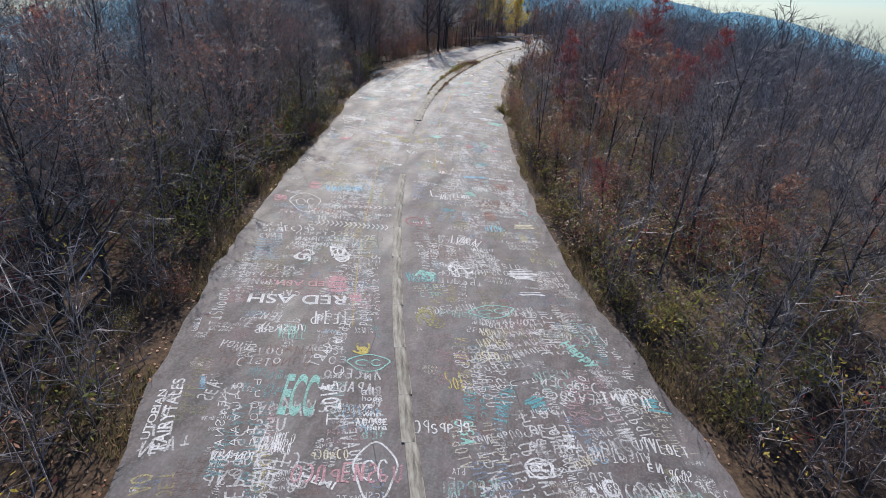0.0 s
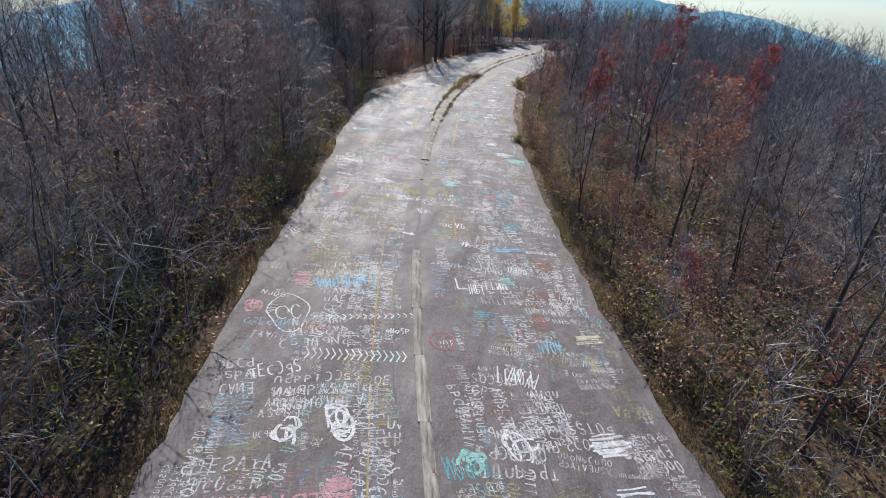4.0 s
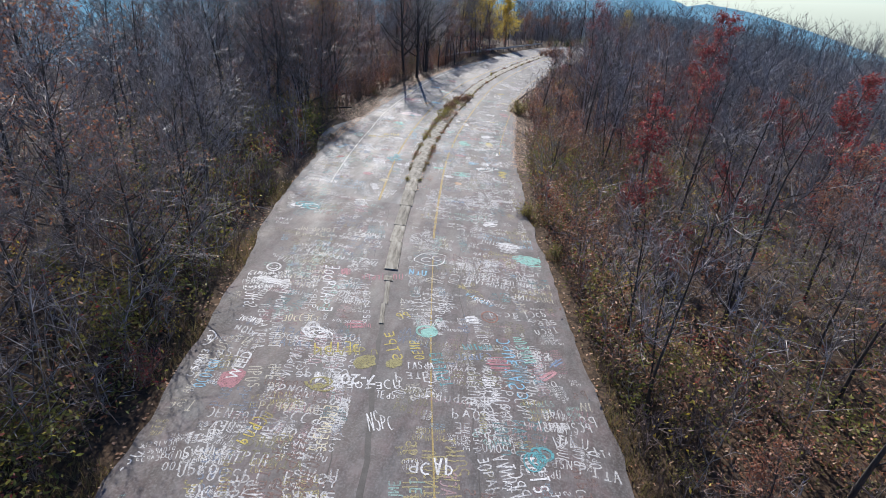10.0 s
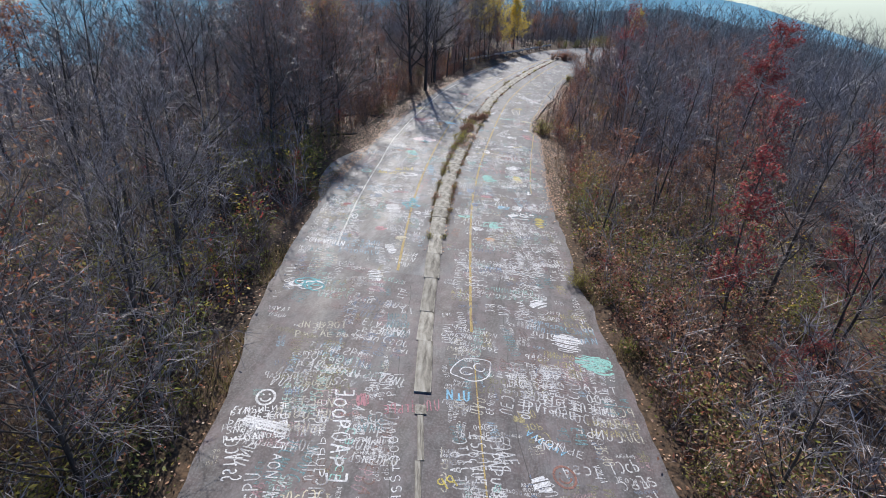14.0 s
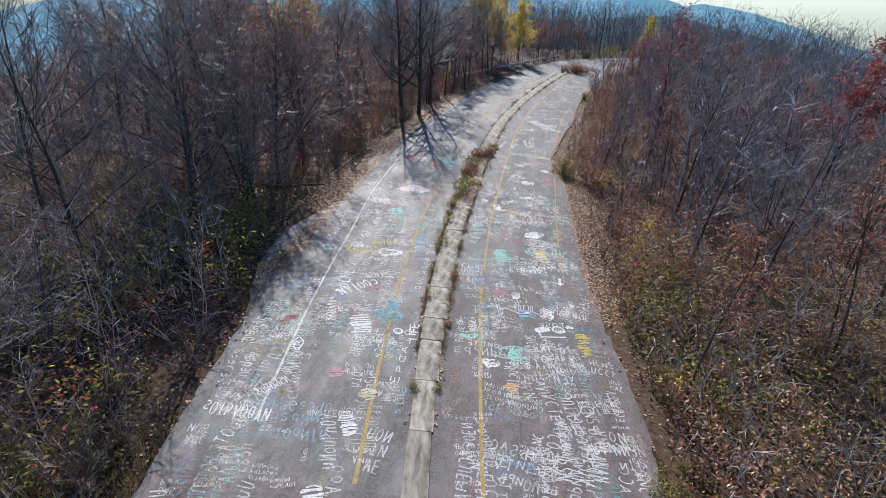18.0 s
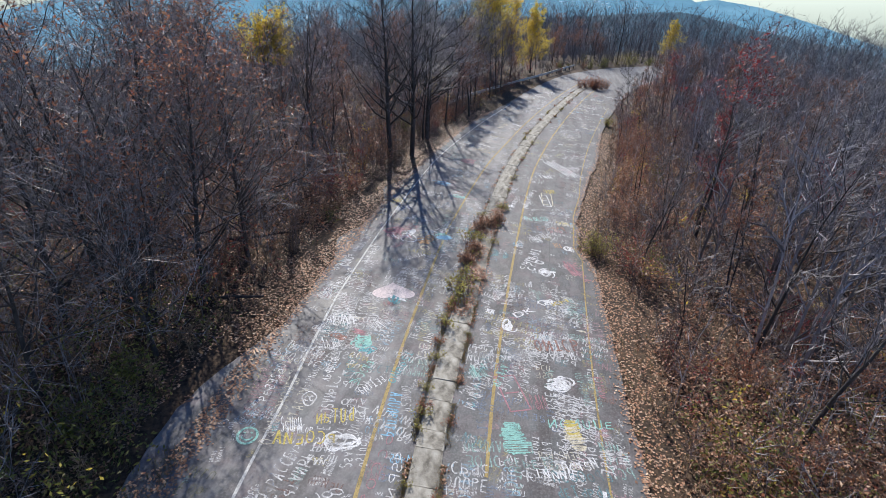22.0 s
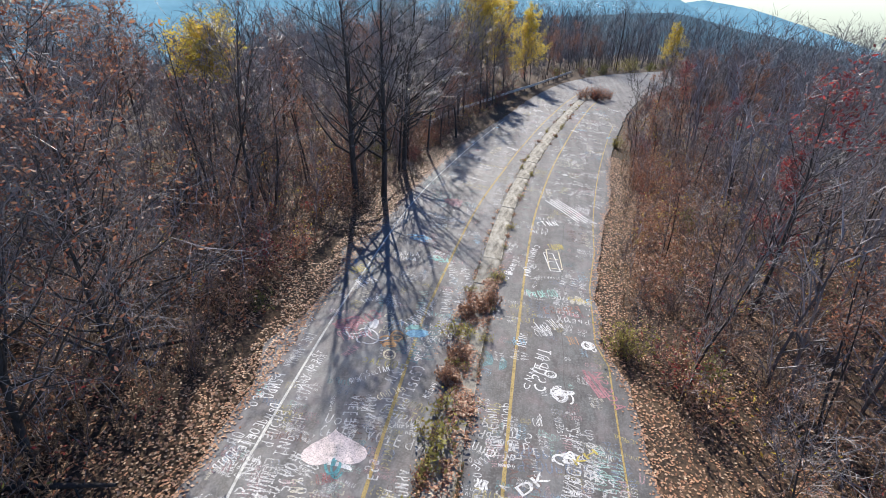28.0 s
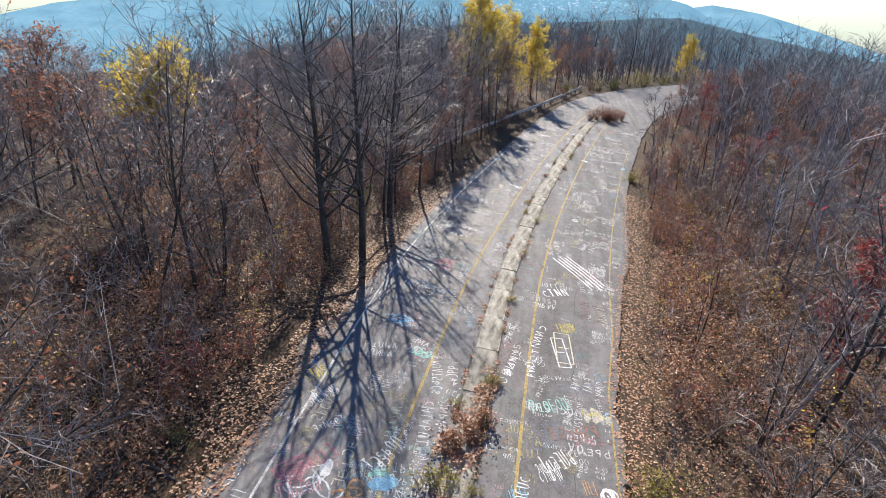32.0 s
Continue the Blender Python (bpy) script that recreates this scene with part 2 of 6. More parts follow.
# ---- plan: the road's line, its edges and its slope ----
MID_Y = [-30, -10, 8, 12.8, 19.4, 27.5, 36.4, 45.7, 58.2, 66, 73, 80, 88, 95, 106.8, 121, 137, 152, 164, 176, 192, 230]
MID_X = [15.3, 5.8, -2.2, -4.25, -6.6, -9.0, -11.25, -13.2, -15.1, -15.8, -16.0, -16.1, -16.1, -15.95, -14.8, -12.8, -10.0, -6.4, -1.4, 5.5, 17, 48]
BANK, RISE = -0.0734, -0.0067
ys = np.arange(-30, 230.01, 0.5)
xs = np.interp(ys, MID_Y, MID_X)
for _ in range(60):
    xs[1:-1] = 0.25 * xs[:-2] + 0.5 * xs[1:-1] + 0.25 * xs[2:]


def mid(y):
    """The middle of the road at y, and its direction to the right."""
    x = float(np.interp(y, ys, xs))
    s = float(np.interp(y + 0.5, ys, xs) - np.interp(y - 0.5, ys, xs))
    n = math.hypot(1, s)
    return x, 1 / n, -s / n


def plane(x, y):
    return BANK * x + RISE * y


def on_road(y, d, lift=0.0):
    """The place d metres to the right of the road's middle at y."""
    x, nx, ny = mid(y)
    px, py = x + nx * d, y + ny * d
    return Vector((px, py, plane(px, py) + lift))


def half_left(y):
    return float(np.interp(y, [-20, 8, 13, 20, 29, 34, 42, 47, 52, 56, 69, 85, 94, 108, 120, 134, 160], [6.8, 6.6, 6.75, 6.6, 6.3, 6.1, 6.25, 6.9, 7.0, 7.1, 7.1, 7.1, 6.9, 6.8, 6.0, 6.1, 6.0]))


def half_right(y):
    return float(np.interp(y, [-20, 10, 14, 17, 35, 44, 48, 51.6, 55, 59, 70, 78, 81, 86, 92, 101, 115, 131, 160], [8, 8.1, 8.0, 7.5, 7.5, 7.6, 7.4, 7.05, 7.4, 7.1, 6.9, 6.5, 5.6, 5.6, 6.2, 6.9, 6.5, 6.7, 7.0]))


def offset(x, y):
    m, nx, ny = mid(max(-30, min(230, y)))
    return (x - m) * nx


def ground_z(x, y):
    yy = max(-30, min(230, y))
    m = mid(yy)[0]
    d = offset(x, y)
    z = plane(m, yy) + BANK * max(-16, min(16, d))
    away = max(0.0, min(1.0, (abs(d) - 8) / 6))
    z += away * (0.35 * noise.noise((x * 0.12, y * 0.12, 0)) + 0.15 * noise.noise((x * 0.5, y * 0.5, 3)))
    z -= 0.05 + 0.09 * (1 - away)
    if d > 22:
        z -= min(30, (d - 22) * 0.13)
    if d < -34:
        z -= min(45, (-34 - d) * 0.17)
    z -= 0.12 * max(0.0, math.hypot(x + 12, y - 60) - 190)
    return z


def mesh_of(name, verts, faces, material, smooth=False):
    me = bpy.data.meshes.new(name)
    me.from_pydata(verts, [], faces)
    me.materials.append(material)
    if smooth:
        me.polygons.foreach_set("use_smooth", [True] * len(me.polygons))
    me.update()
    return me


def part(name, me, parent, label=""):
    ob = new(name, me)
    ob.parent = parent
    return tagged(ob, label) if label else ob


# ---- ground: one sheet out to the horizon ----
def spread(lo, hi, step, far):
    a = list(np.arange(lo, hi + 0.01, step))
    w, g = step, []
    p = hi
    while p < far:
        w *= 1.35
        p += w
        g.append(p)
    w, h = step, []
    p = lo
    while p > -far:
        w *= 1.35
        p -= w
        h.append(p)
    return h[::-1] + a + g


gx, gy = spread(-70, 60, 1.5, 4500), spread(-36, 240, 1.5, 4500)
verts = [(x, y, ground_z(x, y)) for y in gy for x in gx]
w = len(gx)
faces = [(j * w + i, j * w + i + 1, (j + 1) * w + i + 1, (j + 1) * w + i) for j in range(len(gy) - 1) for i in range(w - 1)]
ground = tagged(new("ground", mesh_of("ground", verts, faces, SOIL, True)), "leaf-strewn brown soil under the bare woods", "ground", kind="structure")

# ---- road ----
rng = random.Random(5)


def carriageway(y0, y1, side, material, label):
    """One paved half with a ragged outer edge and a visible thickness."""
    verts, faces = [], []
    steps = int((y1 - y0) / 0.5)
    cols = 7
    for i in range(steps + 1):
        y = y0 + (y1 - y0) * i / steps
        edge = (half_left(y) if side < 0 else half_right(y)) + 0.22 * noise.noise((y * 0.5, side * 7, 0)) + 0.12 * noise.noise((y * 1.7, side * 3, 5))
        for c in range(cols):
            p = on_road(y, side * edge * c / (cols - 1))
            verts.append(p)
        p = on_road(y, side * (edge + 0.04), -0.16)
        verts.append(p)
    n = cols + 1
    for i in range(steps):
        for c in range(n - 1):
            q = (i * n + c, i * n + c + 1, (i + 1) * n + c + 1, (i + 1) * n + c)
            faces.append(q if side > 0 else q[::-1])
    return tagged(new("road", mesh_of("road", verts, faces, material)), label, "road", kind="structure")


road_left = carriageway(-25, 50, -1, ASPHALT_OLD, "worn brownish asphalt carriageway covered with spray-painted graffiti")
road_left_far = carriageway(50, 215, -1, ASPHALT_GREY, "worn grey asphalt carriageway covered with graffiti, shaded by bare trees")
road_right = carriageway(-25, 62.5, 1, ASPHALT_OLD, "worn brownish asphalt carriageway covered with graffiti, ragged edge")
road_right_far = carriageway(62.5, 215, 1, ASPHALT_DARK, "worn grey asphalt carriageway with faded lines and graffiti")


def shoulder(y0, y1, wide):
    """Old paving beyond the carriageway's edge, under leaves, with a ragged outer rim."""
    verts, faces = [], []
    steps = int((y1 - y0) / 0.5)
    for i in range(steps + 1):
        y = y0 + (y1 - y0) * i / steps
        e = half_left(y) - 0.35
        w_ = (wide + 0.5 * noise.noise((y * 0.25, 2, 9)) + 0.2 * noise.noise((y * 1.1, 5, 9))) * min(1, (y - y0) / 6 + 0.12, (y1 - y) / 6 + 0.12)
        verts += [on_road(y, -e - w_ * c / 3, -0.012 - 0.008 * c) for c in range(4)] + [on_road(y, -e - w_ - 0.03, -0.2)]
        if i:
            k = 5 * i
            faces += [(k + c + 1, k + c, k + c - 5, k + c - 4) for c in range(4)]
    return tagged(new("pavement", mesh_of("pavement", verts, faces, ASPHALT_GREY)), "strip of old grey paving half buried in fallen leaves", "pavement", kind="structure")


for y0, y1 in ((56, 69), (73.5, 79.5), (82, 88)):
    shoulder(y0, y1, 1.7)


def strip(name, y0, y1, d, width, material, lift, parent, step=0.5, wobble=0.0, label=""):
    """A painted or tarred line that follows the road."""
    verts, faces = [], []
    n = max(2, int((y1 - y0) / step))
    for i in range(n + 1):
        y = y0 + (y1 - y0) * i / n
        o = (d(y) if callable(d) else d) + wobble * noise.noise((y * 0.7, lift * 900, 2))
        ww = width * (1 + 0.35 * noise.noise((y * 1.3, 9, lift * 500)))
        verts += [on_road(y, o - ww / 2, lift), on_road(y, o + ww / 2, lift)]
        if i:
            k = 2 * i
            faces.append((k - 2, k - 1, k + 1, k))
    return part(name, mesh_of(name, verts, faces, material), parent, label)


def yellow_left(y):
    return float(np.interp(y, [8, 50, 65, 80, 103, 150], [-1.5, -1.6, -1.9, -2.3, -1.7, -1.5]))


def white_left(y):
    return float(np.interp(y, [52, 65, 71, 78, 92, 120], [-4.9, -5.25, -5.75, -5.95, -6.1, -5.6]))


def gold_right(y):
    return min(half_right(y) - 0.3, 5.75)


for y0, y1, d, who, mname in ((14, 20, yellow_left, road_left, "line_yellow"), (21, 30, yellow_left, road_left, "line_yellow"), (50.2, 104, yellow_left, road_left_far, "line_yellow"), (104.5, 150, yellow_left, road_left_far, "line_yellow"),
                              (30, 44, 1.9, road_right, "line_yellow"), (46, 62, 1.85, road_right, "line_yellow"), (63, 150, 1.9, road_right_far, "line_yellow"),
                              (52, 120, white_left, road_left_far, "line_white"), (63, 128, gold_right, road_right_far, "line_yellow")):
    faint = (y0 < 45)
    strip("painted_line", y0, y1, d, 0.05 if faint else 0.07 if d is gold_right else 0.09 if d is white_left else 0.12, PAINT[mname], 0.004, who, label="faded " + mname[5:] + " road line")
strip("tar_seam", 28.9, 42.2, 0.0, 0.16, TAR, 0.0035, road_left, wobble=0.2)
for k in range(9):
    if k not in (2, 4, 8):
        continue
    d0 = (-4.6, -3.2, -0.85, 0.9, 3.2, 4.7, -0.8, 0.85, 3.9)[k]
    who = (road_left if d0 < 0 else road_right) if k < 6 else (road_left_far if d0 < 0 else road_right_far)
    y0 = -10 if k < 6 else 63
    strip("tar_seam", y0, (49 if d0 < 0 else 62) if k < 6 else 140, d0, 0.03, TAR, 0.003, who, wobble=0.25)
for k in range(14):
    y, side = rng.uniform(4, 110), rng.choice((-1, 1))
    a, b = sorted((rng.uniform(0.6, 6), rng.uniform(0.6, 6)))
    verts, faces = [], []
    for i in range(13):
        d = side * (a + (b - a) * i / 12)
        yy = y + 0.5 * noise.noise((d * 0.8, k, 0)) + (d * 0.15)
        wd = 0.02 + 0.015 * noise.noise((d, k, 4))
        verts += [on_road(yy - wd, d, 0.003), on_road(yy + wd, d, 0.003)]
        if i:
            faces.append((2 * i - 2, 2 * i - 1, 2 * i + 1, 2 * i))
    who = (road_left if y < 50 else road_left_far) if side < 0 else (road_right if y < 62.5 else road_right_far)
    part("crack", mesh_of("crack", verts, faces, TAR), who)

# ---- the broken concrete strip in the middle ----
def chamfered_slab():
    """A unit slab, 1 x 1 x 1, its top edges broken."""
    bm = bmesh.new()
    bmesh.ops.create_cube(bm, size=1.0)
    bmesh.ops.bevel(bm, geom=[e for e in bm.edges if e.verts[0].co.z > 0 and e.verts[1].co.z > 0], offset=0.003, segments=1, affect="EDGES")
    for v in bm.verts:
        v.co += Vector((0.05 * noise.noise(v.co * 3.1), 0.004 * noise.noise(v.co * 2.3 + Vector((5, 0, 0))), 0))
    me = bpy.data.meshes.new("slab")
    bm.to_mesh(me)
    me.materials.append(CONCRETE)
    return me


median = tagged(new("median_strip"), "broken strip of old concrete slabs with weeds along the road's middle", "median", kind="structure")
slab_mesh = chamfered_slab()


def median_half(y):
    return float(np.interp(y, [0, 28, 35, 41, 42, 50, 58, 66, 90, 120, 145], [0.17, 0.19, 0.08, 0.1, 0.29, 0.34, 0.44, 0.5, 0.5, 0.5, 0.45]))


def lay_slabs(y0, y1, length):
    y = y0
    while y < y1:
        n = min(length * rng.uniform(0.6, 1.4), y1 - y + 0.05)
        c = y + n / 2
        x, nx, ny = mid(c)
        s = part("slab", slab_mesh, median)
        up_ = Vector((-BANK, -RISE, 1)).normalized()
        fwd = Vector((-ny, nx, 0))
        fwd.z = plane(fwd.x, fwd.y)
        fwd.normalize()
        right = fwd.cross(up_)
        m = Matrix((right, fwd, up_)).transposed().to_4x4()
        h = 0.158 if c < 30 else rng.uniform(0.14, 0.19)
        m.translation = on_road(c, rng.uniform(-0.03, 0.03), h - h / 2 - 0.125)
        s.matrix_world = m @ Matrix.Rotation(rng.uniform(-0.04, 0.04) * (0.3 if c < 30 else 1), 4, "Z") @ Matrix.Diagonal((2 * median_half(c) * rng.uniform(0.9, 1.06), n / nx - (0.006 if c < 30 else rng.uniform(0.0, 0.045)), h, 1))
        y += n


lay_slabs(2, 28.7, 2.6)
lay_slabs(38.2, 41.7, 1.4)
lay_slabs(42.3, 56, 2.0)
lay_slabs(56, 74, 1.3)
lay_slabs(74.05, 84, 1.8)
lay_slabs(84.2, 146, 2.4)

# ---- graffiti: flat paint on the asphalt, each piece on its own ----
graffiti_count = 0


def ribbon(verts, faces, pts, width, z):
    base = len(verts)
    n = len(pts)
    for i, p in enumerate(pts):
        a, b = pts[max(0, i - 1)], pts[min(n - 1, i + 1)]
        dx, dy = b[0] - a[0], b[1] - a[1]
        q = math.hypot(dx, dy) or 1.0
        ox, oy = -dy / q * width / 2, dx / q * width / 2
        verts += [(p[0] + ox, p[1] + oy, z), (p[0] - ox, p[1] - oy, z)]
        if i:
            k = base + 2 * i
            faces.append((k - 2, k - 1, k + 1, k))


def lay_paint(name, verts, faces, x, y, angle, colour, label=""):
    """Puts flat paint, drawn in metres from its lower left corner, on the road at x, y, turned by angle."""
    global graffiti_count
    graffiti_count += 1
    a = radians(angle)
    ca, sa = math.cos(a), math.sin(a)
    lift = 0.0045 + 0.0035 * ((graffiti_count * 37) % 100) / 100
    out = []
    for vx, vy, vz in verts:
        wx, wy = vx * ca - vy * sa, vx * sa + vy * ca
        out.append((wx, wy, plane(wx, wy) + lift + vz))
    inside_ = [-half_left(y + q[1]) + 0.2 < offset(x + q[0], y + q[1]) < half_right(y + q[1]) - 0.2 for q in out]
    faces = [q for q in faces if all(inside_[i] for i in q)]
    if not faces:
        return None
    d = offset(x, y)
    who = (road_left if y < 50 else road_left_far) if d < 0 else (road_right if y < 62.5 else road_right_far)
    ob = part(name, mesh_of(name, out, faces, PAINT[colour]), who, label)
    ob.location = (x, y, plane(x, y))
    return ob


def word(text, x, y, angle, width, height, colour):
    cu = bpy.data.curves.new("lettering", "FONT")
    cu.body = text
    cu.offset = 0.026 if colour == "mint" else 0.014
    ob = bpy.data.objects.new("lettering", cu)
    me = bpy.data.meshes.new_from_object(ob)
    co = [v.co.copy() for v in me.vertices]
    lo_x, hi_x = min(c.x for c in co), max(c.x for c in co)
    lo_y, hi_y = min(c.y for c in co), max(c.y for c in co)
    kx, ky = width / (hi_x - lo_x), height / (hi_y - lo_y)
    verts = [((c.x - lo_x) * kx + 0.02 * noise.noise((c.x * 3, c.y * 3, 1)), (c.y - lo_y) * ky + 0.02 * noise.noise((c.x * 3, c.y * 3, 8)), 0) for c in co]
    faces = [tuple(p.vertices) for p in me.polygons]
    if ky < 0:
        faces = [f[::-1] for f in faces]
    bpy.data.objects.remove(ob)
    bpy.data.meshes.remove(me)
    return lay_paint("painted_word", verts, faces, x, y, angle, colour, colour + " spray-painted lettering")


def arc(cx, cy, rx, ry, a0, a1, n=8):
    return [(cx + rx * math.cos(radians(a0 + (a1 - a0) * i / n)), cy + ry * math.sin(radians(a0 + (a1 - a0) * i / n))) for i in range(n + 1)]


def bars(r, n, width, height, stroke):
    """A row of n groups of bars and bows of one height, as writing too worn to be read."""
    verts, faces = [], []
    w = width / n
    z = 0.0
    slant = r.uniform(-0.12, 0.25)
    for i in range(n):
        x0, ww = i * w, w * r.uniform(0.58, 0.72)
        y0, h = height * r.uniform(-0.05, 0.05), height * r.choice((1, 1, 1, 0.72, 0.72, 1.08))
        kind = r.randrange(10)
        if kind == 0:
            strokes = [[(0, 0), (0.05, 1)], arc(0.1, 0.7, 0.8, 0.28, -85, 85, 4)]
        elif kind == 1:
            strokes = [[(0, 0), (0.04, 1)], arc(0.1, 0.28, 0.75, 0.28, -80, 95, 4)]
        elif kind == 2:
            strokes = [arc(0.5, 0.5, 0.5, 0.5, 20, 385, 7)]
        elif kind == 3:
            strokes = [arc(0.6, 0.5, 0.6, 0.5, 60, 300, 6)]
        elif kind == 4:
            strokes = [[(0, 0), (0.45, 1)], [(0.45, 1), (0.95, 0)], [(0.2, 0.4), (0.8, 0.36)]]
        elif kind == 5:
            strokes = [[(0, 0), (0, 1)], [(0, 0.95), (0.8, 1)], [(0, 0.5), (0.7, 0.53)], [(0, 0.03), (0.85, 0)]]
        elif kind == 6:
            strokes = [[(0, 0), (0.02, 0.95)], [(0.02, 0.95), (0.9, 0.02)], [(0.9, 0.02), (0.92, 1)]]
        elif kind == 7:
            strokes = [arc(0.45, 0.74, 0.42, 0.25, 30, 250, 5), arc(0.45, 0.25, 0.45, 0.26, 90, -150, 5)]
        elif kind == 8:
            strokes = [[(0.4, 0), (0.45, 1)], [(0, 0.98), (0.9, 0.95)]]
        else:
            strokes = [[(0, 1), (0.08, 0.2), (0.4, 0), (0.8, 0.15), (0.9, 0.95)]]
        flip_x, flip_y = r.random() < 0.5, r.random() < 0.45
        strokes = [[(1 - px if flip_x else px, 1 - py if flip_y else py) for px, py in q] for q in strokes]
        for q in strokes:
            ribbon(verts, faces, [(x0 + ww * px + slant * py * h * 0.5, y0 + h * py) for px, py in q], stroke * r.uniform(0.8, 1.15), z)
            z += 0.00002
    return verts, faces


def scrawl(n, x, y, angle, width, height, colour):
    r = random.Random(int(x * 100) * 31 + int(y * 100))
    v, f = bars(r, n, width, height, max(0.02, min(0.075, abs(height) * 0.12, width / n * 0.2)))
    return lay_paint("faded_writing", v, f, x, y, angle, colour)


def rough_patch(r, width, height, lobes=3):
    n = 22
    ring_ = []
    for i in range(n):
        a = 2 * math.pi * i / n
        k = 1 + 0.16 * math.sin(lobes * a + r.uniform(0, 0.6)) + r.uniform(-0.12, 0.12)
        sx, sy = math.cos(a), math.sin(a)
        ring_.append((width / 2 + width / 2 * k * math.copysign(abs(sx) ** 0.75, sx), height / 2 + height / 2 * k * math.copysign(abs(sy) ** 0.75, sy), 0))
    return [(width / 2, height / 2, 0)] + ring_, [(0, i + 1, (i + 1) % n + 1) for i in range(n)]


def blot(n, x, y, angle, width, height, colour):
    """A patch scribbled full with overlapping sweeps of the can."""
    r = random.Random(int(x * 77) + int(y * 91))
    v, f = [], []
    h = abs(height)
    sweeps = max(3, int(h / 0.09))
    for k in range(sweeps):
        yy = h * (k + 0.5) / sweeps + r.uniform(-0.03, 0.03)
        a, b = r.uniform(-0.08, 0.14) * width, width * r.uniform(0.84, 1.08)
        if n == 1:
            pinch = 1 - 0.5 * abs(2 * (k + 0.5) / sweeps - 1) ** 2
            a, b = width / 2 - (width / 2 - a) * pinch, width / 2 + (b - width / 2) * pinch
        m_ = (a + b) / 2
        ribbon(v, f, [(a, yy), (m_, yy + r.uniform(-0.05, 0.05)), (b, yy + r.uniform(-0.04, 0.04))], h / sweeps * r.uniform(0.5, 1.0), 0.00025 * (k % 4))
    if height < 0:
        v = [(a, b + height, c) for a, b, c in v]
    return lay_paint("paint_patch", v, f, x, y, angle, colour, "patch of " + colour + " spray paint in rough sweeps")


def outline_shape(n, x, y, angle, width, height, colour):
    v, f = [], []
    h = abs(height)
    ribbon(v, f, [(width * (0.5 + 0.5 * math.cos(a) * (1 + 0.12 * math.sin(3 * a))), h * (0.5 + 0.5 * math.sin(a) * (1 - 0.2 * math.cos(2 * a)))) for a in [i * math.pi / 12 for i in range(25)]], 0.05, 0)
    ribbon(v, f, arc(width * 0.35, h * 0.5, width * 0.16, h * 0.2, 0, 300), 0.05, 0.0003)
    ribbon(v, f, arc(width * 0.68, h * 0.5, width * 0.12, h * 0.22, 40, 330), 0.05, 0.0003)
    return lay_paint("painted_outline", v, f, x, y, angle, colour)


def ring(n, x, y, angle, width, height, colour):
    v, f = [], []
    h = abs(height)
    ribbon(v, f, arc(width / 2, h / 2, width / 2, h / 2, 0, 360, 20), 0.08, 0)
    ribbon(v, f, arc(width / 2, h * 0.45, width * 0.28, h * 0.22, 180, 360, 8), 0.06, 0.0003)
    ribbon(v, f, [(width * 0.3, h * 0.65), (width * 0.36, h * 0.7)], 0.07, 0.0003)
    ribbon(v, f, [(width * 0.65, h * 0.65), (width * 0.71, h * 0.7)], 0.07, 0.0003)
    return lay_paint("painted_ring", v, f, x, y, angle, colour)


def heart(n, x, y, angle, width, height, colour):
    pts = []
    for i in range(28):
        a = 2 * math.pi * i / 28
        hx, hy = 16 * math.sin(a) ** 3, 13 * math.cos(a) - 5 * math.cos(2 * a) - 2 * math.cos(3 * a) - math.cos(4 * a)
        pts.append((width * (0.5 - hx / 34), height * (0.45 - hy / 34), 0))
    v = [(width / 2, height * 0.5, 0)] + pts
    return lay_paint("painted_heart", v, [(0, i + 1, (i + 1) % 28 + 1) for i in range(28)], x, y, angle, colour, "large filled " + colour + " heart of thick spray paint")


def chevrons(n, x, y, angle, width, height, colour):
    v, f = [], []
    for i in range(n):
        x0 = width * i / n
        ribbon(v, f, [(x0, height), (x0 + 0.12, height * 0.5), (x0, 0)], 0.05, 0.0002)
    return lay_paint("painted_chevrons", v, f, x, y, angle, colour)


def box_lines(n, x, y, angle, width, height, colour):
    v, f = [], []
    for k, s in enumerate((((0, 0), (width, 0)), ((0, height), (width, height)), ((0, 0), (0, height)), ((width, 0), (width, height)), ((width * 0.15, height * 0.5), (width * 0.85, height * 0.5)))):
        ribbon(v, f, s, 0.06, 0.0003 * k)
    return lay_paint("painted_frame", v, f, x, y, angle, colour)


def corner(n, x, y, angle, width, height, colour):
    v, f = [], []
    ribbon(v, f, [(0, height), (0, 0)], 0.07, 0)
    ribbon(v, f, [(0, 0), (width, 0)], 0.07, 0.0003)
    return lay_paint("painted_corner", v, f, x, y, angle, colour)


def arrow(n, x, y, angle, width, height, colour):
    v, f = [], []
    ribbon(v, f, [(0, 0), (width * 0.7, 0)], 0.13, 0)
    k = len(v)
    v += [(width * 0.62, 0.22, 0.0003), (width, 0, 0.0003), (width * 0.62, -0.22, 0.0003)]
    f.append((k, k + 2, k + 1))
    return lay_paint("painted_arrow", v, f, x, y, angle, colour, colour + " painted arrow")


def slashes(n, x, y, angle, width, height, colour):
    v, f = [], []
    for i in range(n):
        o = height * (i / (n - 1) - 0.5) * 1.6
        ribbon(v, f, [(width * 0.05 * (i % 2), o), (width * 0.5, o + 0.06), (width * (0.9 + 0.05 * (i % 3)), o)], 0.1, 0.0003 * i)
    return lay_paint("painted_slashes", v, f, x, y, angle, colour, "thick parallel strokes of white paint")


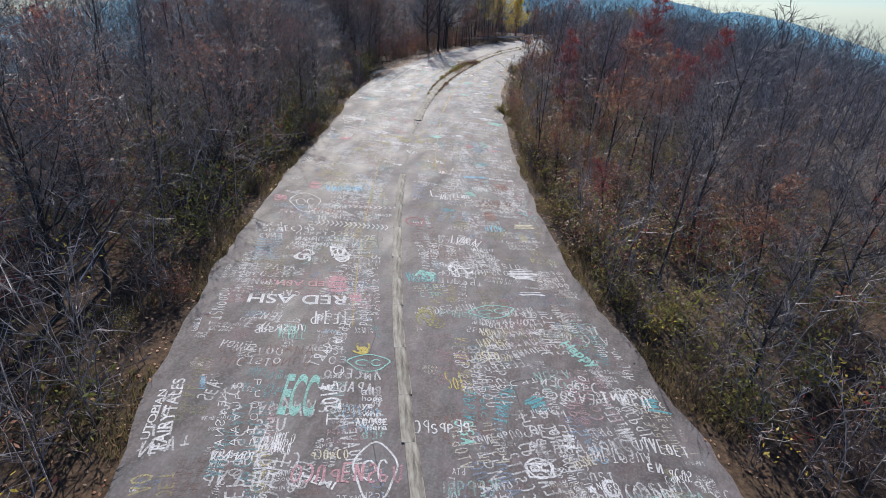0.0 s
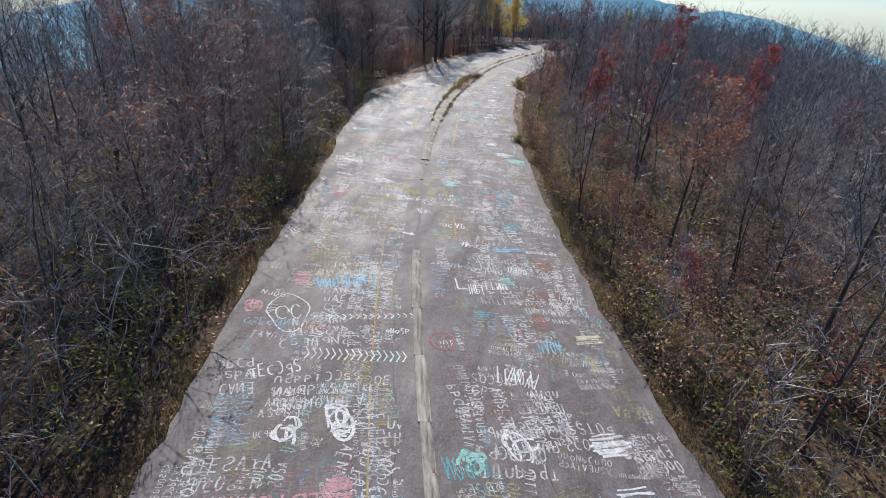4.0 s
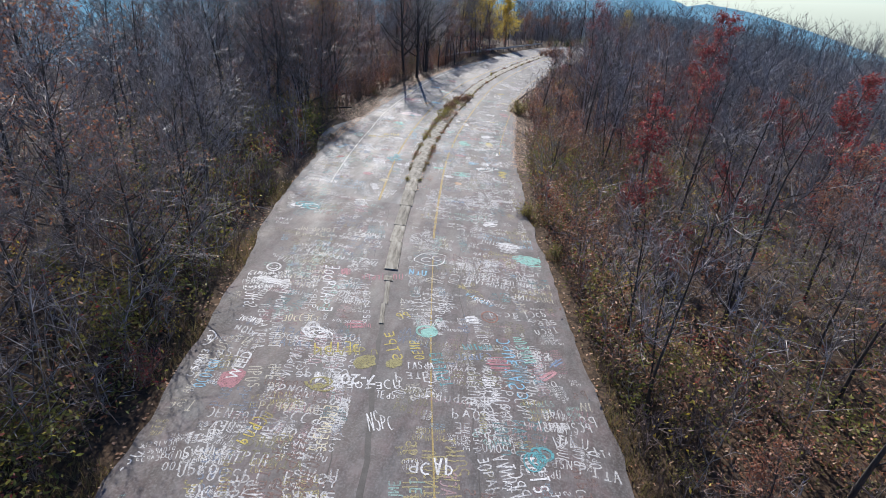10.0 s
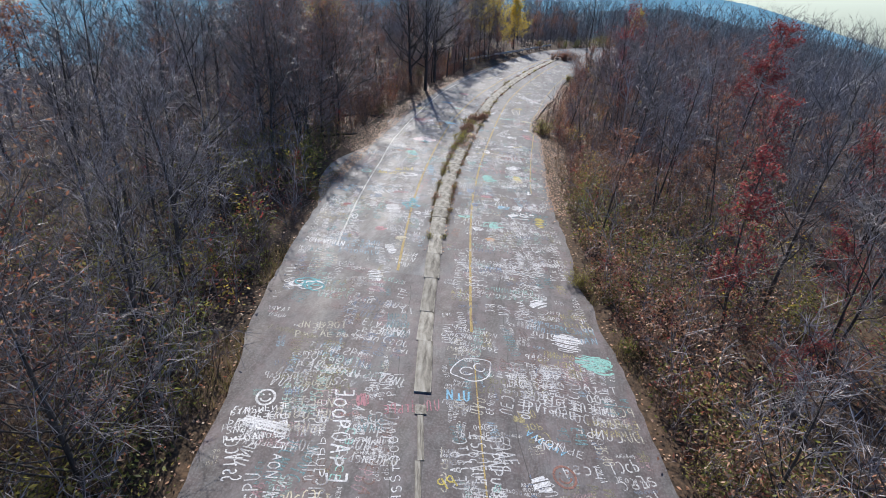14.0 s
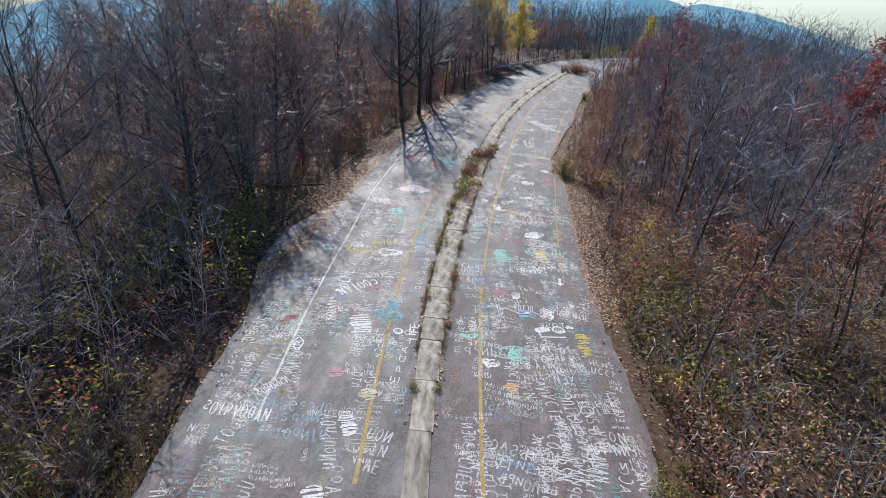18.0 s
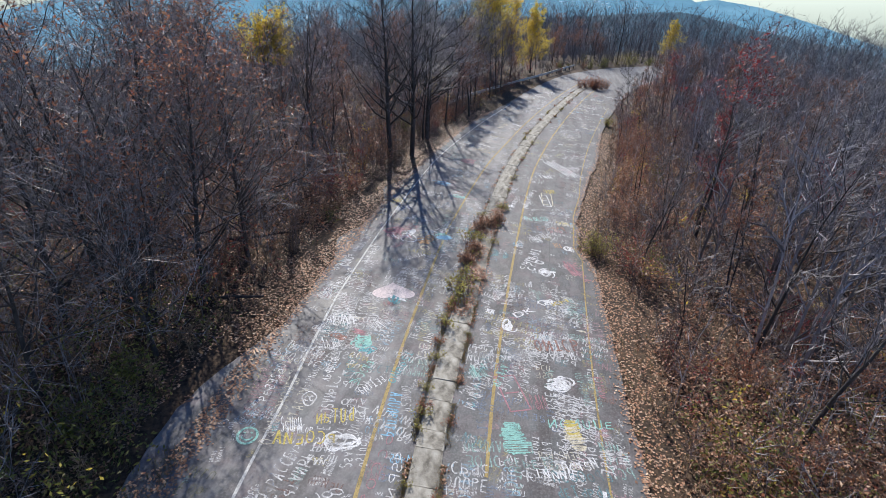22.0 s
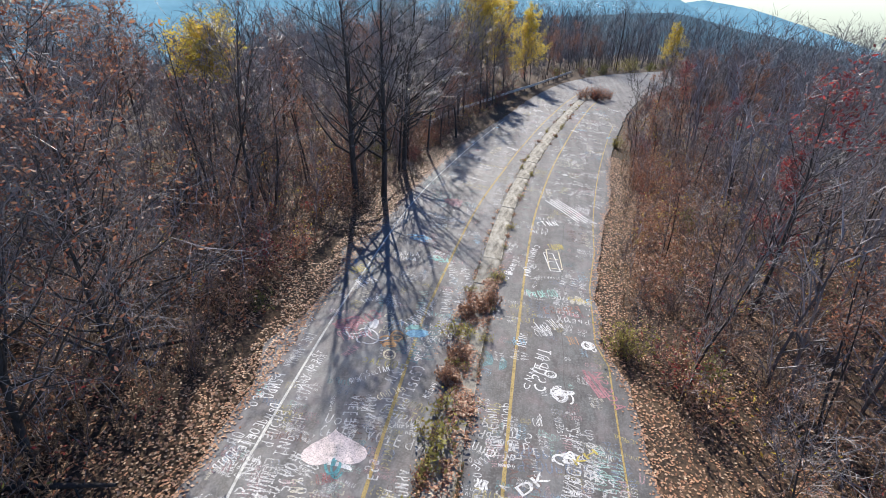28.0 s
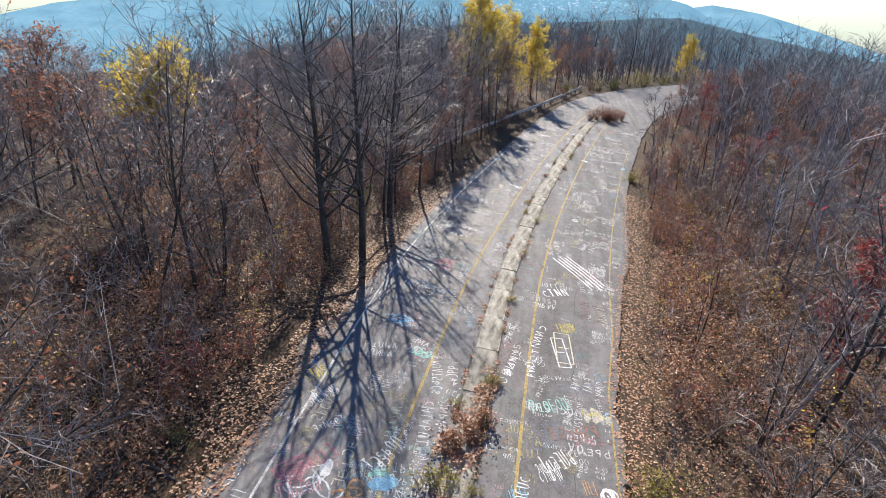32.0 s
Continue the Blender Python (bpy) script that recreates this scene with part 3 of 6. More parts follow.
def doodle(n, x, y, angle, width, height, colour):
    r = random.Random(int(x * 55) + int(y * 13))
    v, f = [], []
    h = abs(height)
    for k in range(6):
        a0 = r.uniform(0, 360)
        ribbon(v, f, arc(width * r.uniform(0.25, 0.75), h * r.uniform(0.25, 0.75), width * r.uniform(0.12, 0.4), h * r.uniform(0.12, 0.4), a0, a0 + r.uniform(120, 340), 10), r.uniform(0.05, 0.1), 0.0003 * k)
    return lay_paint("painted_doodle", v, f, x, y, angle, colour)


def disc(n, x, y, angle, width, height, colour):
    """A filled blob of paint with a ragged rim."""
    v, f = rough_patch(random.Random(int(x * 41) + int(y * 17)), width, abs(height), 2)
    return lay_paint("paint_patch", v, f, x, y, angle, colour, "filled blob of " + colour + " spray paint")


def crescent(n, x, y, angle, width, height, colour):
    v, f = [], []
    ribbon(v, f, arc(width * 0.6, height * 0.5, width * 0.4, height * 0.5, 60, 300, 10), 0.1, 0)
    for k in range(5):
        a = radians(90 + 144 * k)
        b = radians(90 + 144 * (k + 1))
        ribbon(v, f, [(-0.25 + 0.11 * math.cos(a), height * 0.4 + 0.11 * math.sin(a)), (-0.25 + 0.11 * math.cos(b), height * 0.4 + 0.11 * math.sin(b))], 0.045, 0.0003 + 0.0002 * k)
    return lay_paint("painted_crescent", v, f, x, y, angle, colour, colour + " painted crescent with a small star")


def curl(n, x, y, angle, width, height, colour):
    v, f = [], []
    pts = [(width * i / 12, 0.12 * math.sin(i * 0.9)) for i in range(13)]
    pts += [(width + 0.3 * (1 - i / 22) * math.sin(i * 0.65), 0.3 - 0.3 * (1 - i / 22) * math.cos(i * 0.65)) for i in range(1, 20)]
    ribbon(v, f, pts, 0.07, 0)
    return lay_paint("painted_curl", v, f, x, y, angle, colour, colour + " painted line that ends in a spiral")


word('ECC', -6.30, 9.07, 17, 0.91, 1.62, "mint")
word('2014', -4.82, 9.86, 125, 1.02, 0.47, "white")
word('RED ASH', -6.97, 15.04, -158, 3.28, 0.59, "white")
word('RED ASH', -7.79, 15.79, -157, 2.03, 0.40, "pink")
word('UTOPIAN', -8.61, 7.34, 115, 1.70, 0.19, "white")
word('FAIRYTALES', -8.07, 7.23, 117, 2.44, 0.31, "white")
scrawl(5, -6.96, 7.29, 20, 0.94, 0.24, "white")
word('HEMI', -4.84, 7.52, -1, 0.84, 0.21, "white")
word('all', -4.54, 10.54, 22, 0.34, 0.32, "white")
word('hope', -4.43, 10.28, 21, 0.55, 0.26, "white")
word('ye', -4.33, 10.02, 21, 0.30, 0.23, "white")
word('who', -4.24, 9.80, 21, 0.52, 0.20, "white")
word('enter', -4.12, 9.59, 21, 0.63, 0.20, "white")
word('here', -3.93, 9.41, 21, 0.50, 0.19, "white")
scrawl(3, -2.31, 11.67, 27, 0.56, 0.75, "yellow")
scrawl(5, 3.58, 10.43, 20, 0.68, 0.29, "white")
scrawl(6, -6.91, 7.75, 122, 1.97, 0.19, "white")
scrawl(6, -6.61, 7.86, 120, 2.42, 0.19, "white")
scrawl(6, -6.25, 8.00, 117, 2.53, 0.19, "white")
scrawl(5, -5.80, 7.99, 20, 0.46, 0.62, "white")
scrawl(5, -1.10, 10.96, 97, 1.40, 0.18, "teal")
scrawl(6, -0.51, 11.19, 88, 1.49, 0.18, "teal")
blot(1, 0.06, 11.75, 48, 0.66, 0.39, "teal")
scrawl(6, -1.44, 11.90, 35, 2.09, 0.22, "white")
scrawl(8, -1.67, 13.61, 87, 1.70, 0.17, "olive")
scrawl(8, -1.24, 13.79, 83, 1.78, 0.19, "olive")
outline_shape(1, -5.32, 11.37, 22, 1.24, 0.65, "mint")
blot(1, -7.64, 14.98, 25, 0.76, 1.21, "pink")
blot(1, -6.72, 14.75, 25, 0.49, 0.60, "pink")
blot(1, -1.47, 18.97, 26, 1.23, 0.79, "white")
blot(1, -1.03, 17.81, 25, 1.17, 0.25, "white")
outline_shape(1, -2.36, 15.52, 32, 1.70, 0.68, "mint")
scrawl(5, -5.17, 16.95, 26, 1.22, 0.75, "teal")
scrawl(5, -6.19, 11.15, 83, 1.57, 0.35, "white")
scrawl(6, -7.88, 11.89, 23, 0.85, 0.75, "mint")
scrawl(7, 0.99, 12.24, 68, 1.68, 0.27, "white")
scrawl(5, 2.59, 12.62, 68, 1.30, 0.19, "white")
blot(1, 3.26, 13.00, 8, 0.98, 0.55, "teal")
scrawl(6, 1.09, 9.80, 80, 1.46, 0.16, "white")
scrawl(6, 1.64, 10.09, 77, 1.31, 0.16, "white")
scrawl(4, 1.91, 9.61, 20, 0.57, 0.21, "white")
outline_shape(1, 0.22, 9.40, 20, 0.71, 0.51, "white")
scrawl(5, -4.24, 21.25, -8, 0.96, 0.75, "white")
chevrons(14, -10.73, 22.24, 24, 3.44, 0.31, "white")
chevrons(10, -12.34, 21.49, -35, 2.35, -0.20, "blue")
blot(1, -13.02, 23.83, 20, 0.78, 1.09, "pink")
scrawl(8, -11.95, 23.95, 32, 2.50, 0.75, "sky")
scrawl(4, -13.69, 22.81, 6, 1.00, 0.31, "white")
scrawl(4, -16.02, 29.79, 93, 1.07, -0.38, "white")
scrawl(6, -15.05, 27.41, 68, 1.12, 0.74, "white")
arrow(1, -10.46, 30.33, 3, 0.63, -0.41, "white")
word('7-20-14', -10.90, 35.39, -165, 1.97, 0.51, "white")
scrawl(4, -10.32, 33.03, 24, 0.77, 0.75, "white")
scrawl(6, -5.17, 31.75, 115, 1.87, -0.57, "white")
scrawl(4, -5.92, 32.06, 116, 1.14, -0.39, "white")
blot(1, -6.00, 30.08, 28, 1.80, 0.45, "sky")
word('EXISTING', -4.41, 30.81, 17, 1.50, 0.29, "white")
corner(1, -6.84, 26.24, 20, 0.37, 0.87, "white")
scrawl(4, -6.41, 25.96, 20, 0.83, 0.75, "white")
blot(1, -5.19, 27.15, 20, 0.69, 0.76, "mint")
ring(1, -6.92, 21.94, 18, 0.86, 1.00, "red")
blot(2, -1.95, 24.17, 27, 1.04, 0.52, "cream")
scrawl(5, -3.30, 23.89, -27, 0.94, 0.35, "mint")
scrawl(5, -2.15, 26.25, -19, 1.15, 0.43, "teal")
outline_shape(1, -4.72, 22.74, 18, 0.68, 0.94, "olive")
blot(1, -5.78, 24.49, 19, 0.62, 0.39, "teal")
scrawl(6, -7.83, 25.73, 103, 2.13, -0.72, "blue")
scrawl(5, -8.62, 22.23, 18, 0.88, 0.29, "white")
scrawl(4, -8.85, 21.87, -114, 0.47, -0.08, "white")
blot(1, -3.57, 29.10, 33, 0.84, 1.14, "rust")
blot(1, -3.55, 24.44, 19, 0.67, 1.12, "rust")
scrawl(5, -13.36, 31.53, 79, 1.31, 0.43, "yellow")
blot(1, -17.66, 39.31, 1, 1.87, 0.42, "white")
scrawl(8, -14.28, 38.27, 111, 3.12, 0.25, "white")
scrawl(8, -15.47, 37.89, 108, 2.47, 0.33, "white")
scrawl(9, -17.87, 39.67, 7, 1.44, 0.28, "white")
scrawl(9, -17.50, 39.20, 9, 1.30, 0.27, "white")
ring(1, -17.37, 40.16, 19, 0.56, 0.68, "white")
outline_shape(1, -11.29, 43.16, 39, 1.60, 1.04, "white")
ring(1, -10.13, 37.91, 17, 0.78, 0.69, "mint")
blot(1, -8.91, 48.90, 45, 0.91, 0.62, "white")
blot(1, -8.14, 46.33, 0, 1.19, 1.15, "white")
blot(1, -7.18, 45.41, 4, 1.37, 0.87, "mint")
scrawl(6, -6.66, 39.14, -68, 1.55, 0.45, "mint")
blot(1, -16.39, 48.53, 23, 0.68, 1.06, "white")
blot(1, -16.41, 51.38, 25, 0.54, 0.98, "white")
scrawl(5, -16.73, 40.87, 19, 0.48, 0.32, "blue")
scrawl(5, -13.25, 35.79, 22, 1.69, 0.53, "yellow")
blot(1, -12.68, 37.51, 17, 0.65, 0.46, "rose")
scrawl(5, -8.62, 41.31, -11, 1.66, 0.28, "white")
blot(2, -17.79, 56.26, 27, 0.84, 1.14, "white")
scrawl(8, -18.70, 56.52, 112, 1.78, 0.22, "white")
scrawl(6, -15.41, 54.15, 95, 3.24, 0.29, "white")
scrawl(5, -16.36, 55.19, 101, 1.48, 0.26, "white")
scrawl(5, -13.35, 54.78, 95, 1.09, 0.41, "rust")
doodle(1, -12.67, 55.92, 17, 0.49, 0.46, "white")
doodle(1, -12.42, 56.43, 18, 1.51, 0.86, "mint")
blot(1, -11.84, 54.83, 17, 0.51, 0.44, "orange")
blot(1, -9.17, 57.85, 18, 0.57, 0.78, "yellow")
scrawl(4, -10.85, 59.16, 19, 1.30, 0.30, "white")
corner(1, -10.73, 58.53, 18, 1.05, 0.39, "white")
blot(1, -10.96, 65.01, 21, 0.64, 1.22, "cream")
blot(1, -13.11, 64.18, 21, 0.94, 1.20, "mint")
scrawl(5, -11.19, 64.05, 27, 1.27, 0.43, "white")
arrow(1, -10.00, 63.73, -87, 0.72, -0.20, "white")
outline_shape(1, -19.47, 54.68, 18, 0.34, 0.60, "white")
blot(1, -17.79, 53.64, 17, 0.64, 0.61, "pink")
doodle(1, -17.18, 57.03, 19, 1.06, 1.49, "teal")
blot(1, -16.32, 52.91, 33, 0.63, 0.53, "cream")
scrawl(7, -19.37, 52.19, 57, 1.14, 0.38, "white")
scrawl(4, -19.95, 52.58, 62, 0.68, 0.31, "teal")
scrawl(5, -21.11, 54.89, 93, 1.67, 0.31, "white")
blot(1, -20.60, 55.88, 19, 0.45, 0.27, "rust")
scrawl(6, -19.06, 58.63, 53, 1.92, 0.53, "white")
scrawl(6, -18.34, 56.64, 99, 1.82, 0.20, "mint")
scrawl(7, -21.38, 63.98, 97, 2.05, 0.32, "white")
outline_shape(1, -20.24, 64.22, 18, 0.48, 0.58, "white")
scrawl(5, -20.29, 62.88, 25, 0.70, 0.62, "white")
scrawl(5, -19.40, 63.58, 22, 1.33, 0.65, "yellow")
outline_shape(1, -18.79, 62.65, 17, 0.70, 0.67, "white")
ring(1, -21.40, 62.05, 17, 0.60, 0.66, "mint")
box_lines(1, -13.16, 66.22, 26, 0.80, 1.84, "rose")
scrawl(5, -12.35, 66.60, 18, 0.59, 0.75, "rose")
doodle(1, -11.91, 67.66, 18, 1.35, 0.90, "white")
blot(1, -13.20, 64.73, 17, 0.71, 0.95, "mint")
blot(1, -11.06, 65.49, 17, 0.55, 0.98, "yellow")
scrawl(6, -15.74, 66.68, 94, 2.07, 0.23, "sky")
blot(1, -15.82, 65.75, 18, 0.65, 0.74, "pink")
scrawl(5, -14.44, 65.94, 90, 2.50, 0.19, "teal")
doodle(1, -18.91, 68.19, -161, 0.83, -0.59, "teal")
heart(1, -20.16, 71.27, 19, 2.16, 1.70, "blush")
scrawl(7, -22.54, 72.99, 91, 1.88, 0.38, "white")
scrawl(9, -21.95, 71.47, 85, 2.19, 0.34, "white")
scrawl(8, -21.53, 74.46, 90, 2.33, 0.32, "white")
scrawl(6, -21.42, 77.99, 52, 2.28, 0.61, "rose")
doodle(1, -20.40, 77.19, 44, 1.77, 1.69, "white")
scrawl(5, -13.54, 77.09, 76, 2.39, 0.30, "white")
scrawl(5, -14.91, 72.81, 61, 1.09, 0.26, "white")
word('DK', -13.47, 72.29, 46, 1.20, 0.38, "white")
doodle(1, -12.68, 76.75, 18, 0.99, 0.66, "white")
scrawl(5, -11.00, 78.96, -71, 2.17, 0.51, "rose")
word('KH', -11.83, 73.96, 43, 1.04, 0.26, "yellow")
scrawl(4, -13.25, 75.27, 17, 0.41, 0.53, "white")
blot(1, -18.78, 78.95, 20, 0.77, 0.60, "mint")
scrawl(5, -22.29, 70.61, 74, 0.86, 0.29, "white")
scrawl(6, -19.40, 70.96, 33, 0.66, 0.39, "red")
slashes(5, -12.96, 98.06, -54, 4.09, -0.64, "white")
box_lines(1, -12.84, 87.03, 12, 0.55, 2.12, "white")
scrawl(5, -12.73, 89.71, 21, 0.67, 0.75, "yellow")
scrawl(5, -15.01, 85.13, 79, 2.60, 0.36, "white")
scrawl(4, -13.66, 92.87, 22, 1.53, 0.75, "white")
scrawl(5, -22.71, 80.47, 75, 2.87, 0.08, "yellow")
ring(1, -23.13, 83.57, 20, 0.49, 0.61, "blue")
scrawl(6, -21.89, 81.47, 62, 1.33, 0.38, "white")
scrawl(6, -20.23, 80.06, 103, 1.30, 0.23, "teal")
doodle(1, -21.35, 77.86, 37, 1.21, 1.14, "rose")
scrawl(7, -18.70, 79.11, 68, 1.79, 0.35, "white")
blot(1, -18.76, 78.76, 9, 0.72, 0.32, "mint")
scrawl(6, -12.99, 82.65, 22, 1.90, 0.53, "rust")
scrawl(7, -13.33, 80.64, 25, 0.82, 0.75, "white")
scrawl(4, -14.28, 79.68, 27, 0.59, 0.50, "sky")
doodle(1, -19.01, 85.23, 20, 0.97, 0.96, "mint")
blot(1, -19.90, 93.55, 23, 1.32, 1.14, "rose")
scrawl(6, -22.73, 77.65, 94, 1.10, 0.29, "white")
word('Happy', 0.58, 15.13, -38, 1.43, 0.60, "mint")
scrawl(7, 2.96, 11.30, 9, 1.42, 0.50, "white")
scrawl(4, 3.67, 10.64, 3, 0.62, 0.35, "white")
scrawl(2, 3.19, 10.65, 8, 0.42, 0.34, "white")
crescent(1, 2.04, 9.49, 19, 0.42, 0.42, "white")
scrawl(8, -2.95, 9.66, 23, 1.73, 0.43, "white")
outline_shape(1, -3.54, 7.48, 19, 1.01, 1.44, "white")
scrawl(6, -7.03, 7.39, 14, 1.01, 0.22, "white")
scrawl(7, -6.13, 7.86, 17, 0.83, 0.62, "white")
scrawl(6, -1.38, 10.75, 99, 1.23, 0.32, "teal")
scrawl(6, -0.56, 10.95, 92, 1.53, 0.38, "teal")
scrawl(5, 0.14, 11.67, 29, 0.52, 0.47, "teal")
scrawl(4, -4.65, 9.28, 110, 2.57, 0.30, "white")
scrawl(5, -4.25, 9.44, 24, 0.88, 0.27, "white")
doodle(1, -4.87, 17.09, 31, 0.91, 1.00, "mint")
doodle(1, -3.71, 17.89, 33, 0.98, 1.45, "white")
scrawl(6, -1.78, 13.26, 22, 1.19, 0.45, "cream")
scrawl(6, -1.83, 14.01, 28, 1.08, 0.41, "cream")
scrawl(5, -1.86, 14.66, 29, 0.93, 0.38, "cream")
doodle(1, -3.75, 14.01, 28, 0.77, 1.51, "olive")
box_lines(1, 0.25, 9.40, 20, 0.64, 0.40, "white")
scrawl(5, 1.29, 10.05, 31, 0.74, 0.29, "cream")
blot(1, 1.06, 10.63, 20, 0.38, 0.54, "white")
scrawl(7, -8.65, 11.88, 29, 1.53, 0.37, "white")
scrawl(5, -7.32, 12.96, 28, 1.21, 0.75, "white")
outline_shape(1, -12.30, 20.89, 30, 1.43, 2.03, "white")
chevrons(16, -10.55, 19.98, 18, 3.31, 0.56, "white")
scrawl(5, -4.59, 21.06, 10, 1.28, 0.75, "white")
scrawl(4, -3.26, 23.12, 20, 0.90, 0.75, "sky")
doodle(1, -9.81, 16.54, 27, 0.86, 0.96, "white")
doodle(1, -8.79, 17.16, 27, 1.12, 1.31, "white")
scrawl(6, -11.59, 18.61, 33, 1.55, 0.59, "white")
scrawl(5, -2.52, 31.92, -5, 1.34, 0.75, "blush")
scrawl(4, -5.78, 26.63, 20, 1.05, 0.64, "white")
scrawl(8, -15.29, 41.62, -72, 3.78, 0.56, "white")
scrawl(9, -17.83, 39.55, 28, 1.80, 0.29, "white")
scrawl(9, -17.70, 39.20, 27, 1.78, 0.28, "white")
scrawl(9, -17.58, 38.86, 27, 1.77, 0.27, "white")
scrawl(9, -17.46, 38.53, 27, 1.77, 0.26, "white")
word('WEED', -14.94, 33.74, 97, 1.36, 0.36, "white")
word('5/9/13', -16.29, 33.75, 101, 1.02, 0.25, "white")
scrawl(4, -10.28, 36.51, 120, 1.77, 0.47, "yellow")
scrawl(4, -9.55, 36.74, 117, 1.17, 0.36, "yellow")
disc(1, -11.69, 35.47, 17, 0.71, 0.75, "olive")
disc(1, -10.68, 35.84, 17, 0.53, 0.50, "olive")
blot(1, -7.28, 36.87, 17, 0.87, 0.74, "rose")
disc(1, -15.31, 33.22, 17, 0.69, 0.88, "rose")
outline_shape(1, -17.07, 34.92, 17, 0.48, 0.67, "white")
disc(1, -9.97, 37.99, 18, 0.55, 0.52, "mint")
scrawl(2, -9.66, 38.58, 75, 0.98, 0.16, "mint")
scrawl(7, -11.90, 34.38, 18, 2.15, 0.41, "white")
scrawl(4, -10.58, 34.34, 16, 0.66, 0.34, "white")
doodle(1, -19.36, 46.42, 24, 1.70, 1.00, "white")
doodle(1, -19.04, 46.69, 24, 1.34, 1.01, "teal")
scrawl(2, -11.07, 38.74, 36, 0.58, 0.54, "yellow")
scrawl(8, -5.84, 35.93, 107, 3.31, 0.49, "sky")
scrawl(6, -8.34, 35.73, 116, 1.78, 0.43, "teal")
scrawl(6, -6.69, 35.55, 114, 1.14, 0.36, "white")
scrawl(5, -9.13, 35.69, -89, 0.84, 0.24, "white")
scrawl(5, -10.01, 36.04, 17, 0.99, 0.34, "white")
doodle(1, -14.02, 36.16, 17, 1.09, 1.22, "white")
scrawl(6, -13.18, 35.62, 21, 2.30, 0.43, "olive")
scrawl(6, -15.64, 33.13, 101, 1.36, 0.35, "sky")
scrawl(7, -15.08, 37.08, 18, 1.40, 0.48, "cream")
scrawl(7, -12.77, 37.44, 25, 0.99, 0.36, "rose")
scrawl(6, -16.63, 36.58, 3, 1.01, 0.34, "white")
blot(1, -8.52, 39.38, 31, 0.65, 0.49, "white")
ring(1, -7.86, 39.75, 18, 0.64, 0.76, "rust")
scrawl(6, -8.93, 41.51, -24, 1.43, 0.27, "sky")
scrawl(6, -8.47, 37.07, 22, 1.36, 0.32, "blue")
scrawl(6, -8.27, 37.72, 23, 1.13, 0.33, "teal")
blot(1, -5.07, 37.77, 56, 0.71, 0.24, "blue")
blot(2, -5.30, 37.00, 52, 0.77, 0.30, "pink")
doodle(1, -6.83, 45.14, 21, 1.31, 1.19, "mint")
scrawl(6, -13.85, 38.20, 95, 2.06, 0.29, "mint")
scrawl(7, -12.03, 38.09, 108, 2.37, 0.27, "white")
word('LIFE', -15.34, 56.65, 100, 1.01, 0.39, "white")
scrawl(8, -18.66, 56.85, 113, 1.70, 0.31, "white")
word('IS', -18.65, 57.47, 108, 0.36, 0.20, "white")
word('A', -18.40, 57.55, 111, 0.22, 0.20, "white")
scrawl(7, -18.06, 56.18, 96, 1.35, 0.23, "teal")
scrawl(5, -11.91, 60.11, 9, 0.85, 0.68, "white")
slashes(3, -11.72, 59.92, 9, 0.76, 0.24, "sky")
doodle(1, -10.88, 59.82, 7, 0.64, 0.86, "white")
curl(1, -12.57, 59.98, 5, 1.98, 0.25, "white")
disc(1, -10.96, 58.77, 17, 0.64, 0.38, "white")
ring(1, -10.22, 58.99, 17, 0.47, 0.43, "white")
heart(1, -9.75, 59.43, 17, 0.38, 0.30, "white")
doodle(1, -13.82, 57.28, 17, 0.85, 0.50, "mint")
disc(1, -20.50, 56.20, 17, 0.42, 0.33, "red")
doodle(1, -18.98, 62.29, 20, 1.42, 1.09, "white")
scrawl(6, -20.30, 62.37, 20, 1.99, 0.51, "yellow")
scrawl(5, -19.07, 58.84, 98, 2.13, 0.54, "white")
scrawl(6, -18.58, 60.27, 39, 0.88, 0.52, "white")
scrawl(6, -18.38, 59.33, 26, 1.06, 0.37, "rose")
scrawl(6, -20.24, 58.19, 99, 1.46, 0.40, "white")
scrawl(6, -21.09, 58.31, 78, 1.23, 0.39, "sky")
scrawl(5, -21.48, 58.45, 107, 1.67, 0.35, "sky")
scrawl(5, -20.83, 55.46, 103, 1.84, 0.35, "white")
scrawl(8, -16.78, 57.09, 87, 2.41, 0.30, "sky")
doodle(1, -17.05, 58.12, 17, 0.62, 0.94, "teal")
disc(1, -16.49, 57.72, 17, 0.27, 0.30, "sky")
ring(1, -16.31, 56.73, 18, 0.33, 0.35, "white")
scrawl(7, -16.15, 60.21, 91, 3.26, 0.30, "white")
scrawl(7, -16.79, 60.00, 90, 4.03, 0.27, "rose")
scrawl(6, -12.43, 58.43, 89, 1.78, 0.24, "white")
scrawl(5, -13.33, 57.94, 98, 1.07, 0.25, "white")
scrawl(7, -9.66, 60.45, 71, 1.09, 0.25, "white")
blot(1, -9.26, 58.55, 17, 0.63, 0.69, "yellow")
scrawl(6, -11.76, 65.88, 16, 2.52, 0.41, "mint")
scrawl(6, -12.34, 63.56, 13, 1.59, 0.35, "white")
disc(1, -12.06, 60.99, 18, 0.41, 0.55, "white")
ring(1, -13.87, 61.71, 20, 0.38, 0.54, "blue")
ring(1, -13.27, 59.50, 18, 0.33, 0.39, "blue")
scrawl(5, -14.72, 67.53, 29, 0.71, 0.75, "mint")
scrawl(4, -20.99, 68.90, 23, 1.13, 0.75, "white")
doodle(1, -19.83, 67.62, 28, 0.96, 0.96, "mint")
scrawl(5, -20.69, 67.26, 35, 0.70, 0.75, "white")
scrawl(6, -19.12, 69.07, 65, 0.86, 0.75, "white")
scrawl(7, -20.13, 62.82, 25, 0.89, 0.37, "white")
